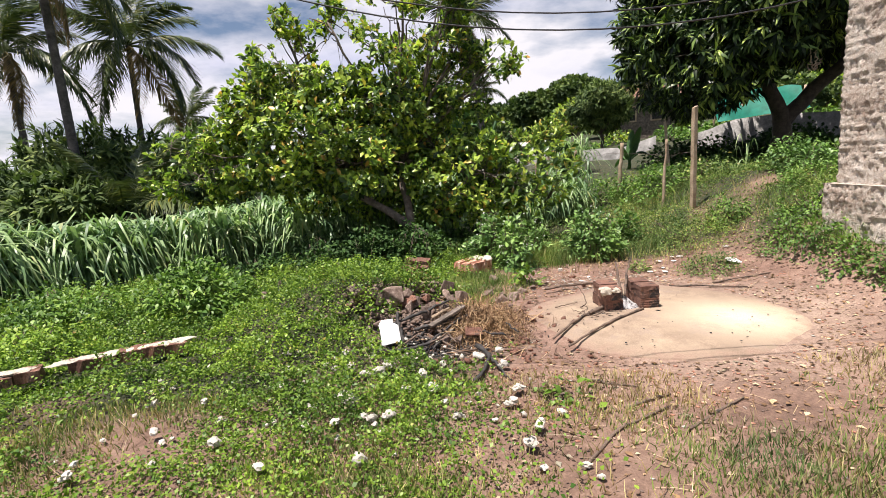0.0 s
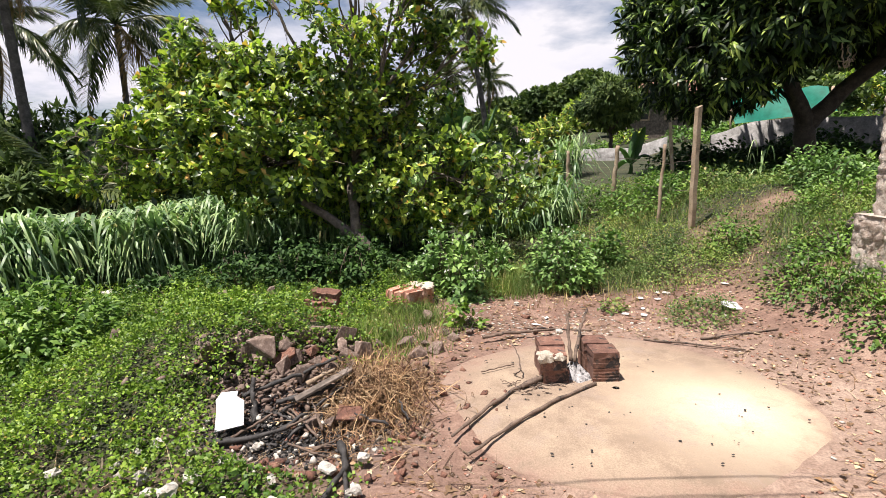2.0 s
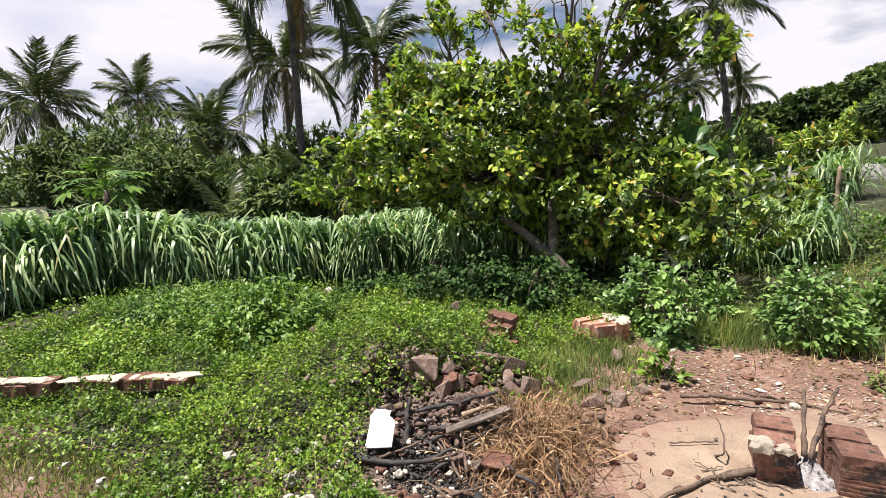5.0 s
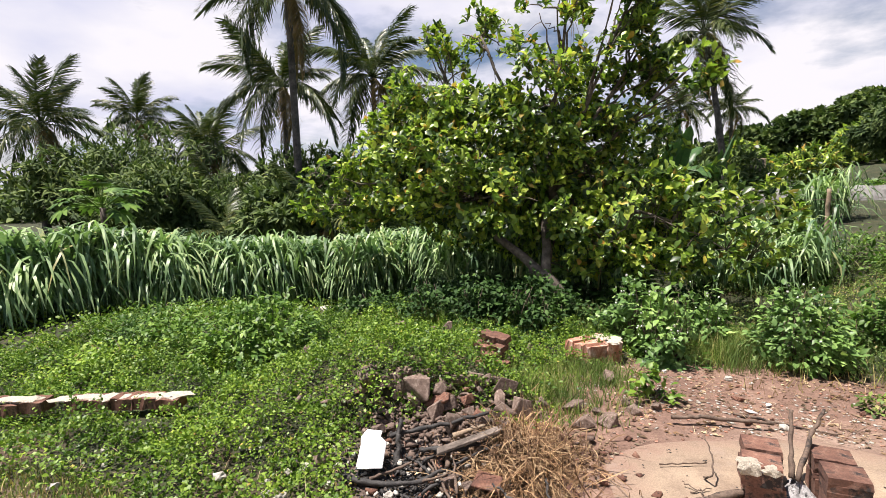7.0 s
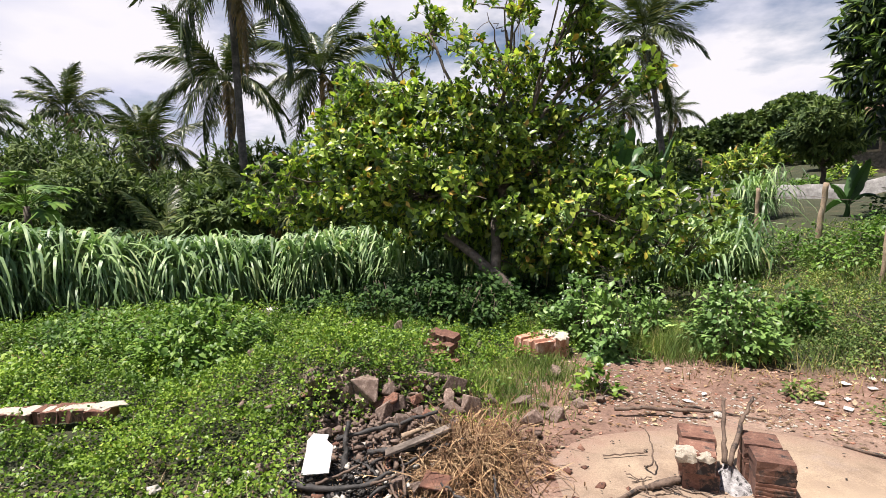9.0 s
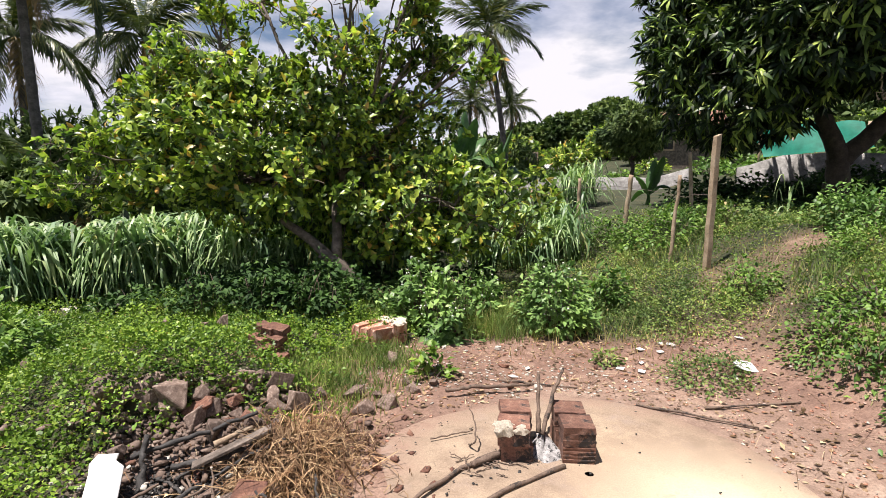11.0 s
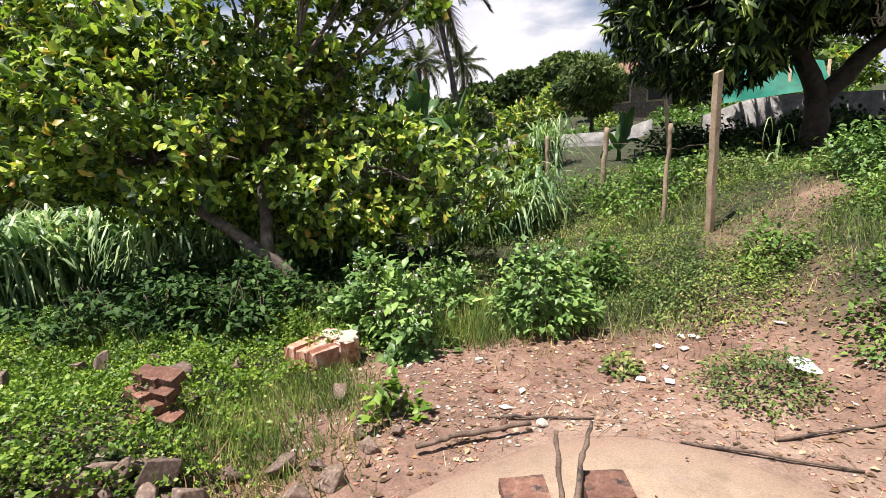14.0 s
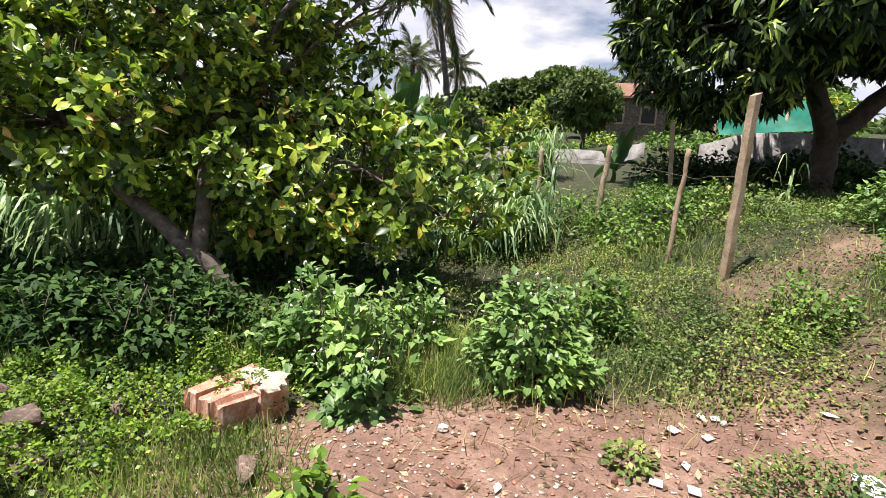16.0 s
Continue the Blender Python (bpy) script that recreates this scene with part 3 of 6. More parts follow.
def land(x, y):
    x, y = np.asarray(x, float), np.asarray(y, float)
    h = 0.9 * sstep(2.6, 6.5, x + 0.15 * (y - 6))
    h = h + 0.28 * hump(x, y, -1.15, 5.25, 0.95, 0.95)
    h = h - 0.10 * hump(x, y, -0.1, 4.05, 0.55, 0.35)
    left = sstep(-0.5, -6.0, x) * sstep(5.2, 9.5, y) + sstep(-2.5, -6.5, x) * sstep(6.5, 3.5, y) * 0.4
    h = h - 0.40 * np.clip(left, 0, 1)
    h = h - 0.12 * sstep(7.5, 10.5, y) * sstep(2.5, 0.0, x)
    far = np.hypot(x, y)
    h = h - 0.5 * sstep(14, 40, far) * sstep(5, -12, x)
    h = h + 0.20 * sstep(10, 22, y) * sstep(-2, 6, x)
    h = h + 3.0 * sstep(26, 75, y + 0.5 * x) * sstep(-18, 14, x)
    h = h + 0.15 * hump(x, y, 5.6, 8.8, 0.9, 0.8)
    # broken edge of the mound above the burnt pit
    across, along = -0.5 * (x + 0.72) + 0.866 * (y - 4.50), 0.866 * (x + 0.72) + 0.5 * (y - 4.50)
    h = h + 0.15 * sstep(-0.04, 0.16, across + 0.03 * waves(x, y, 9, 41)) * sstep(1.3, 0.3, across) * sstep(-0.5, 0.1, along) * sstep(1.35, 0.9, along)
    h = h + 0.55 * sstep(14.8, 17.5, y) * sstep(8.6, 11.0, x)
    h = h + 0.20 * sstep(3.55, 4.25, x) * sstep(7.4, 6.0, y) * sstep(6.5, 4.5, x)
    near = np.exp(-(far / 25) ** 2)
    h = h + (0.022 * waves(x, y, 2.2, 3) + 0.012 * waves(x, y, 7, 4)) * near * sstep(0.85, 1.25, pad_edge(x, y))
    return h + 0.02 * sstep(1.1, 0.8, pad_edge(x, y))


def drop(x, y):
    """A place on the ground."""
    return np.array([x, y, float(land(x, y))])


def cover(x, y):
    """How thickly low plants grow, 0 to 1."""
    x, y = np.asarray(x, float), np.asarray(y, float)
    e = waves(x, y, 3.1, 9)
    left = sstep(0.55, -0.35, x + 0.20 * e - 0.25 * sstep(4.8, 6.2, y))
    back = sstep(6.5, 7.2, y + 0.25 * e + 0.5 * sstep(0.9, 0.2, x))
    right = sstep(3.7, 4.5, x + 0.25 * e)
    front = 0.75 * sstep(3.0, 2.3, y + 0.30 * e)
    left = left * (1 - 0.55 * sstep(4.2, 3.0, y) * sstep(0.0, 0.5, waves(x, y, 4.4, 12)))
    c = np.clip(np.maximum(np.maximum(left, back), np.maximum(right, front)), 0, 1)
    pit = hump(x, y, 0.0, 4.2, 0.75, 0.62)
    c = c * (1 - sstep(0.28, 0.6, pit))
    c = c * sstep(1.0, 1.2, pad_edge(x, y))
    c = c * (1 - 0.55 * sstep(0.25, 0.6, hump(x + 0.2 * waves(x, y, 4, 35), y + 0.2 * waves(x, y, 5, 36), 5.1, 8.25, 0.42, 0.28)))
    c = c * (1 - 0.45 * sstep(0.1, 0.55, waves(x, y, 2.7, 77)) * sstep(3.2, 4.0, x) * sstep(9.5, 8.0, y))
    return c


def soot(x, y):
    return np.clip(1.3 * hump(x, y, -0.16, 4.12, 0.46, 0.32) + 0.5 * hump(x, y, 0.35, 3.95, 0.3, 0.3) + 0.6 * hump(x, y, 1.70, 4.6, 0.16, 0.16), 0, 1)


def axis(lo, a, b, hi, step, growth):
    """Grid lines: fine between a and b, ever wider out to lo and hi."""
    mid = list(np.arange(a, b + 1e-6, step))
    out, s, x = [], step, b
    while x < hi:
        s *= growth
        x += s
        out.append(x)
    low, s, x = [], step, a
    while x > lo:
        s *= growth
        x -= s
        low.append(x)
    return np.array(low[::-1] + mid + out)


gx, gy = axis(-900, -7.0, 8.0, 900, 0.085, 1.13), axis(-600, -0.5, 11.0, 1200, 0.085, 1.13)
X, Y = np.meshgrid(gx, gy, indexing="ij")
Z = land(X, Y)
i, j = np.meshgrid(np.arange(len(gx) - 1), np.arange(len(gy) - 1), indexing="ij")
quad = np.stack([i * len(gy) + j, (i + 1) * len(gy) + j, (i + 1) * len(gy) + j + 1, i * len(gy) + j + 1], -1).reshape(-1, 4)
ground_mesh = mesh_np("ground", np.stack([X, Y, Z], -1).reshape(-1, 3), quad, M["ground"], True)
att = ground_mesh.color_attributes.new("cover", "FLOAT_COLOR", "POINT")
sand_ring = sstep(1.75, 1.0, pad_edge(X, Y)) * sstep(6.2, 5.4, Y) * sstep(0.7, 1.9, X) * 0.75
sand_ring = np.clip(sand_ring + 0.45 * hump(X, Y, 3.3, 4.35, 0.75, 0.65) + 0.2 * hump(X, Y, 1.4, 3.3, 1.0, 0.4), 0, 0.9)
# red: plant cover, which also brings in the painted shade between leaves
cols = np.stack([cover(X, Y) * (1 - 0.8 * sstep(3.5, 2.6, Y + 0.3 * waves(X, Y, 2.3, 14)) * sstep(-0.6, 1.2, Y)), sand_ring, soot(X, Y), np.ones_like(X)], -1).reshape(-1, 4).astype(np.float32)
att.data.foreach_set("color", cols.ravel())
tagged(part("ground", ground_mesh), "reddish bare earth passing into weedy green ground, painted dark as shade between plants", "ground", kind="structure")

# cement pad, a low uneven disc
a = np.linspace(0, 2 * np.pi, 97)[:-1]
rings = [0.02, 0.2, 0.4, 0.6, 0.75, 0.88, 0.95, 0.985, 1.0, 1.0]
v, f = [], []
for k, r in enumerate(rings):
    wob = 1 + 0.05 * waves(np.cos(a) * 2, np.sin(a) * 2, 1.6, 21) + 0.012 * waves(np.cos(a) * 9, np.sin(a) * 9, 2.0, 22)
    px, py = 1.92 + 1.17 * r * wob * np.cos(a), 4.45 + 1.04 * r * wob * np.sin(a)
    pz = 0.046 - 0.028 * r ** 2 - (0.012 if r > 0.98 else 0) - (0.10 if k == len(rings) - 1 else 0)
    v.append(np.stack([px, py, np.full_like(px, pz) + 0.004 * waves(px, py, 3, 5)], -1))
for k in range(len(rings) - 1):
    q = np.arange(96)
    f.append(np.stack([k * 96 + q, (k + 1) * 96 + q, (k + 1) * 96 + (q + 1) % 96, k * 96 + (q + 1) % 96], -1))
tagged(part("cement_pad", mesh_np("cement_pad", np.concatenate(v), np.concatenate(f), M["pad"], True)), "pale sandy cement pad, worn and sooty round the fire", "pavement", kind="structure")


# ---- house at the edge of the yard ----
def rough_wall(name, length, height, depth, mat, amp, seed, step=0.023):
    """A slab along -y from the origin, facing -x, its face and end lumpy like bare plaster on rubble."""
    nu, nv, ne = int(length / step), int(height / step), max(3, int(depth / step))
    u = np.concatenate([np.linspace(depth, 0, ne)[:-1] * 0, np.linspace(0, length, nu)])
    xs = np.concatenate([np.linspace(depth, 0, ne)[:-1], np.zeros(nu)])
    zs = np.linspace(0, height, nv)
    U, Zz = np.meshgrid(np.arange(len(u)), zs, indexing="ij")
    yy, xx = -u[U], xs[U]
    arc = yy - xx
    wn_ = np.array([noise.noise(Vector((a_ * 4, z_ * 4, seed))) for a_, z_ in zip(arc.ravel(), Zz.ravel())]).reshape(arc.shape)
    fb = np.array([0.6 * noise.noise(Vector((a_ * 13, z_ * 26, seed))) + 0.6 * noise.noise(Vector((a_ * 36, z_ * 60, seed))) for a_, z_ in zip(arc.ravel(), Zz.ravel())]).reshape(arc.shape)
    # uneven courses of long flat stones, each sitting a little in or out, with smeared joints
    zz_ = Zz / 0.075 + 0.45 * wn_ + 0.45 * fb
    row = np.floor(zz_)
    stone_l = 0.12 + 0.045 * np.sin(row * 2.3)
    uu_ = arc / stone_l + 0.5 * row + 0.3 * np.sin(row * 5.1) + 0.5 * wn_ + 0.25 * fb
    out_ = np.sin(row * 12.9898 + np.floor(uu_) * 78.233) * 43758.5453
    out_ = out_ - np.floor(out_)
    edge = np.minimum(np.minimum(zz_ - row, 1 - zz_ + row) * 0.075, np.minimum(uu_ - np.floor(uu_), 1 - uu_ + np.floor(uu_)) * stone_l)
    lump = amp * (0.9 * out_ - 0.4) - amp * 0.9 * sstep(0.016, 0.002, edge) * sstep(-0.5, 0.2, wn_ + fb) + amp * 0.9 * fb + rng.normal(0, amp * 0.12, arc.shape)
    end = xx > 1e-6
    px_, py_ = np.where(end, xx, -lump), np.where(end, yy + lump, yy)
    v = np.stack([px_, py_, Zz], -1).reshape(-1, 3)
    n2 = nv
    a_, b_ = np.meshgrid(np.arange(len(u) - 1), np.arange(nv - 1), indexing="ij")
    f = np.stack([a_ * n2 + b_, a_ * n2 + b_ + 1, (a_ + 1) * n2 + b_ + 1, (a_ + 1) * n2 + b_], -1).reshape(-1, 4)
    g = Geo().add(v, f)
    # top and back close the slab
    top = [(0, 0, height), (depth, 0, height), (depth, -length, height), (0, -length, height)]
    back = [(depth, 0, 0), (depth, -length, 0), (depth, -length, height), (depth, 0, height)]
    g.add(top, [(0, 1, 2, 3)]).add(back, [(0, 1, 2, 3)])
    return g.mesh(name, mat, False)


def wall_material():
    m, n, l, b = nodes_of("rough_limewashed_rubble", 0.92)
    vec = coords(n)
    broad, mid, fine = noise_node(n, l, 1.6, 6, 0.6, vec), noise_node(n, l, 22, 8, 0.7, vec), noise_node(n, l, 70, 5, 0.7, vec)
    r = ramp(n, [(0.36, (0.33, 0.24, 0.185)), (0.48, (0.53, 0.45, 0.375)), (0.60, (0.68, 0.63, 0.56))])
    l.new(mixc(n, l, 0.6, broad.outputs["Fac"], mid.outputs["Fac"]), r.inputs["Fac"])
    st = noise_node(n, l, 5, 8, 0.75, vec)
    sr = ramp(n, [(0.58, (0, 0, 0)), (0.70, (0.8, 0.8, 0.8))])
    l.new(st.outputs["Fac"], sr.inputs["Fac"])
    c = mixc(n, l, sr.outputs["Color"], r.outputs["Color"], (0.40, 0.23, 0.15))
    g = ramp(n, [(0.3, (0.66, 0.65, 0.64)), (0.7, (1.15, 1.15, 1.15))])
    l.new(fine.outputs["Fac"], g.inputs["Fac"])
    l.new(mixc(n, l, 1.0, c, g.outputs["Color"], "MULTIPLY"), b.inputs["Base Color"])
    bump(n, l, b, mixc(n, l, 0.4, mid.outputs["Fac"], fine.outputs["Fac"]), 1.0, 0.035)
    return m


M["wall"] = wall_material()
WX, WY = 4.23, 5.49
house = tagged(empty("house", (WX, WY, 0)), "rough rubble house wall with worn limewash and a jutting plinth", "house", kind="structure")
part("wall", rough_wall("house_wall", 5.6, 3.24, 0.5, M["wall"], 0.018, 40), house, at=pose(0.04, -0.03, 0.97))
part("plinth", rough_wall("house_plinth", 5.7, 1.01, 0.6, M["wall"], 0.022, 50), house, "stained rubble plinth with a ledge", at=pose(-0.04, 0.05, 0.0))
slab_bm = bmesh.new()
bmesh.ops.create_cube(slab_bm, size=1, matrix=Matrix.Diagonal((3.6, 6.2, 0.12, 1)))
slab_me = bpy.data.meshes.new("house_roof")
slab_bm.to_mesh(slab_me), slab_bm.free()
slab_me.materials.append(M["roof"])
part("roof", slab_me, house, at=pose(1.7, -2.8, 4.27))


# ---- stones, bricks and broken things ----
def stone_mesh(name, mat, seed, flat=0.7, cuts=2, sharp=0.28):
    bm = bmesh.new()
    bmesh.ops.create_icosphere(bm, subdivisions=cuts, radius=0.5)
    g = np.random.default_rng(seed)
    planes = [(Vector(g.normal(size=3)).normalized(), g.uniform(0.20, 0.38)) for _ in range(8)]
    for q in bm.verts:
        for nrm, dd in planes:
            over = q.co.dot(nrm) - dd
            if over > 0:
                q.co -= nrm * over
        q.co *= 1 + sharp * 0.25 * noise.noise(q.co * 5 + Vector((seed, 0, 0)))
        q.co.z *= flat
    me = bpy.data.meshes.new(name)
    bm.to_mesh(me), bm.free()
    me.materials.append(mat)
    return me


def broken_mesh(name, mat, seed, flat=0.7, n_=15):
    """An angular broken piece: the hull of scattered points, its edges slightly worn."""
    g_ = np.random.default_rng(seed)
    bm = bmesh.new()
    for q in g_.uniform(-0.5, 0.5, (n_, 3)):
        bm.verts.new((q[0], q[1] * 0.85, q[2] * flat))
    hull = bmesh.ops.convex_hull(bm, input=bm.verts[:])
    bmesh.ops.delete(bm, geom=[q for q in hull["geom_interior"] if isinstance(q, bmesh.types.BMVert)], context="VERTS")
    bmesh.ops.dissolve_limit(bm, angle_limit=0.3, verts=bm.verts[:], edges=bm.edges[:])
    bmesh.ops.bevel(bm, geom=bm.edges[:], offset=0.025, segments=1, affect="EDGES")
    bmesh.ops.triangulate(bm, faces=bm.faces[:])
    me = bpy.data.meshes.new(name)
    bm.to_mesh(me), bm.free()
    me.materials.append(mat)
    return me


def lumpy_mesh(name, mat, seed, flat=0.5):
    """A rough rounded lump."""
    bm = bmesh.new()
    bmesh.ops.create_icosphere(bm, subdivisions=2, radius=0.5)
    for q in bm.verts:
        c_ = q.co.copy()
        q.co *= 1 + 0.55 * noise.noise(c_ * 3.5 + Vector((seed, 0, 0))) + 0.2 * noise.noise(c_ * 9 + Vector((seed, 3, 0)))
        q.co.z *= flat
    me = bpy.data.meshes.new(name)
    bm.to_mesh(me), bm.free()
    me.materials.append(mat)
    return me


ROCKS = [broken_mesh("stone_block", M["stone"], 100 + k, 0.8) for k in range(7)]
PALE = [lumpy_mesh("pale_lump", M["stone_pale"], 200 + 7 * k, 0.6) for k in range(4)]
CLAY = [broken_mesh("clay_lump", M["brick"], 300 + k, 0.5) for k in range(3)]


def put_stone(name, meshes, x, y, s, label, group, lift=0.25, tall=1.0):
    ob = new(name, meshes[int(rng.integers(len(meshes)))])
    z = float(land(x, y)) + s * lift * tall
    ob.matrix_basis = pose(x, y, z, rng.uniform(-25, 25), rng.uniform(-25, 25), rng.uniform(0, 360)) @ Matrix.Diagonal((s * rng.uniform(0.8, 1.4), s * rng.uniform(0.7, 1.1), s * tall * rng.uniform(0.7, 1.3), 1))
    return tagged(ob, label, "stone", group)


# rubble that spills down the mound into the burnt pit
for k in range(38):
    t_ = rng.uniform()
    x, y = -0.85 + 1.05 * t_ + rng.normal(0, 0.05), 4.50 + 0.50 * t_ + 0.10 * math.sin(5 * t_) + rng.normal(0, 0.08)
    put_stone("rubble_stone", ROCKS if k % 5 else CLAY, x, y, rng.uniform(0.07, 0.14) * (1.5 if k % 4 == 0 else 1.0), "grey-brown broken stone lying in a rubble heap", "rubble beside the burnt pit", 0.35)
for x, y, s in ((-0.02, 4.20, 0.15), (0.10, 4.17, 0.11), (-0.62, 4.35, 0.14), (-0.20, 4.62, 0.2), (-0.02, 4.72, 0.18), (-0.36, 4.70, 0.17), (0.06, 4.90, 0.19), (0.16, 5.02, 0.2)):
    put_stone("rubble_stone", ROCKS, x, y, s, "pinkish-brown broken stone lying in a rubble heap", "rubble beside the burnt pit", 0.4)
for x, y, s in ((0.0, 4.98, 0.20), (0.13, 4.98, 0.18), (-0.16, 5.05, 0.17), (0.55, 5.1, 0.15), (0.7, 5.22, 0.14), (0.62, 5.35, 0.12), (0.85, 5.5, 0.12), (-0.8, 4.02, 0.14), (0.78, 5.62, 0.1), (1.0, 5.62, 0.1)):
    put_stone("rubble_stone", ROCKS, x, y, s, "grey-brown broken stone lying in a rubble heap", "rubble beside the burnt pit", 0.22, 1.0)
for x, y, s in ((-1.28, 5.85, 0.2), (-1.05, 6.35, 0.2), (-1.25, 6.42, 0.14), (-1.9, 5.2, 0.13), (-0.8, 6.5, 0.14), (-0.45, 6.25, 0.17), (-1.91, 5.84, 0.15)):
    put_stone("field_stone", ROCKS, x, y, s, "weathered field stone among creeping weeds", "stones on the mound", 0.85, 1.0)
for x, y, s in ((-0.50, 6.25, 0.2), (-0.30, 6.04, 0.22), (-0.40, 6.12, 0.16), (-0.87, 6.64, 0.18), (-0.39, 6.68, 0.14), (-0.26, 6.63, 0.15), (-0.23, 5.03, 0.17), (-0.10, 5.10, 0.2), (0.02, 5.08, 0.18), (0.45, 5.34, 0.17), (0.23, 5.26, 0.13), (0.61, 6.08, 0.2), (-0.62, 6.4, 0.15)):
    put_stone("field_stone", ROCKS, x, y, s, "weathered field stone among creeping weeds", "stones on the mound", 0.35, 0.8)
# pale lumps of plaster among the weeds
spots = [(-0.22, 3.33), (-0.30, 3.15), (-0.12, 3.1), (-0.65, 3.05), (-0.05, 2.95), (-0.6, 3.5), (0.02, 2.78), (-0.42, 2.7), (0.62, 2.72), (0.42, 2.25), (0.62, 2.22), (0.66, 2.12), (-1.3, 3.3), (-1.65, 2.75), (-1.6, 2.45), (-2.0, 3.45), (-1.9, 3.8), (-0.9, 3.85), (-0.75, 3.6), (2.9, 3.05), (-0.5, 2.4), (-1.1, 2.9), (0.0, 3.4), (-0.35, 3.7), (-0.62, 3.85), (-0.45, 3.55), (-0.52, 3.45), (-0.40, 3.40), (-0.76, 3.18), (-0.83, 3.91), (-0.92, 3.84), (-0.70, 3.12)]
for x, y in spots:
    put_stone("plaster_lump", PALE, x, y, rng.uniform(0.04, 0.11) * (0.6 if y < 2.4 or x < -0.8 else 1.0), "whitish lump of broken lime plaster in the weeds", "plaster rubble in the weeds", 0.5)
for k in range(60):
    x, y = rng.uniform(-2.2, 0.5), rng.uniform(2.3, 4.0)
    put_stone("plaster_lump", PALE, x, y, rng.uniform(0.025, 0.075), "whitish lump of broken lime plaster in the weeds", "plaster rubble in the weeds", 0.8)
for x, y, s in ((-3.40, 7.75, 0.26), (-3.65, 7.7, 0.22), (-3.15, 7.9, 0.24), (-4.0, 7.6, 0.14), (-2.8, 7.8, 0.13)):
    put_stone("plaster_lump", PALE, x, y, s, "whitish slab of broken lime plaster on the mound", "plaster rubble in the weeds", 0.75, 0.6)


def brick_mesh(name, w, d, h, mat, grooves=6, seed=0, dent=0.004):
    """A clay block along x with shallow grooves in its long faces, edges a little broken."""
    g = np.random.default_rng(seed)
    prof = []
    for k in range(grooves + 1):
        z0, z1 = h * k / (grooves + 1), h * (k + 1) / (grooves + 1)
        e = 0.0 if k % 2 == 0 else 0.002
        prof += [(-d / 2 + e, z0 + 0.0015), (-d / 2 + e, z1 - 0.0015)]
    ring = prof + [(-y_, z_) for y_, z_ in reversed(prof)]
    xs = np.linspace(-w / 2, w / 2, 6)
    v = np.array([(x_ + g.normal(0, dent * 0.3), y_ + g.normal(0, dent * 0.3), z_ + g.normal(0, dent * 0.25)) for x_ in xs for y_, z_ in ring])
    n_ = len(ring)
    bm = bmesh.new()
    bv = [bm.verts.new(q) for q in v]
    for a_ in range(5):
        for b_ in range(n_):
            bm.faces.new((bv[a_ * n_ + b_], bv[a_ * n_ + (b_ + 1) % n_], bv[(a_ + 1) * n_ + (b_ + 1) % n_], bv[(a_ + 1) * n_ + b_]))
    bm.faces.new(bv[:n_][::-1])
    bm.faces.new(bv[-n_:])
    bmesh.ops.recalc_face_normals(bm, faces=bm.faces)
    me = bpy.data.meshes.new(name)
    bm.to_mesh(me), bm.free()
    me.materials.append(mat)
    return me


BLOCK = [brick_mesh("hollow_brick", 0.175, 0.165, 0.112, M["hearth"], 2 * k, k, 0.006) for k in range(3)]
LOW = brick_mesh("hollow_brick_pale", 0.175, 0.165, 0.105, M["hearth"], 8, 9, 0.002)
SOLID = [brick_mesh("solid_brick", 0.10, 0.21, 0.075, M["brick_pale"], 0, 20 + k, 0.020) for k in range(4)]
RED = [brick_mesh("red_brick", 0.22, 0.11, 0.06, M["brick"], 0, 30 + k, 0.01) for k in range(3)]

# the hearth: two stacks of hollow bricks with a gap between
PZ = 0.036
for x, y, z, tz, me in ((1.545, 4.625, 0, 2, LOW), (1.530, 4.605, 0.107, -3, BLOCK[0]), (1.545, 4.80, 0, 4, BLOCK[2]), (1.55, 4.79, 0.113, 2, BLOCK[1]),
                        (1.885, 4.625, 0, -1, LOW), (1.882, 4.628, 0.107, 1, BLOCK[1]), (1.865, 4.80, 0, 3, BLOCK[0]), (1.865, 4.80, 0.113, -2, BLOCK[2])):
    tagged(part("hollow_brick", me, at=pose(x, y, PZ + z, 0, 0, tz)), "soot-stained hollow clay brick stacked as a hearth", "brick", "bricks of the hearth")
lump = lumpy_mesh("mortar_lump", M["mortar"], 411, 0.5)
for x, y, z, sx, sz in ((1.480, 4.538, 0.195, 0.115, 0.16), (1.565, 4.535, 0.200, 0.085, 0.10), (1.47, 4.565, 0.218, 0.11, 0.05)):
    ob = new("mortar_lump", lump)
    ob.matrix_basis = pose(x, y, PZ + z, 0, 0, rng.uniform(-8, 8)) @ Matrix.Diagonal((sx, 0.075, sz, 1))
    tagged(ob, "cream lump of old mortar on a hearth brick", "mortar", "mortar on the hearth")
# ash between the stacks
aa, rr = np.meshgrid(np.linspace(0, 2 * np.pi, 29)[:-1], np.linspace(0.02, 1, 9), indexing="ij")
ax, ay = 1.713 + 0.090 * rr * np.cos(aa) * (1 + 0.5 * (np.sin(aa) < 0) * rr * 0.7), 4.68 + 0.16 * rr * np.sin(aa)
az = PZ + 0.085 * (1 - rr ** 2) * (0.8 + 0.4 * np.sin(aa)) + 0.006 * waves(ax, ay, 60, 8)
i, j = np.meshgrid(np.arange(28), np.arange(8), indexing="ij")
f = np.stack([i * 9 + j, i * 9 + j + 1, ((i + 1) % 28) * 9 + j + 1, ((i + 1) % 28) * 9 + j], -1).reshape(-1, 4)
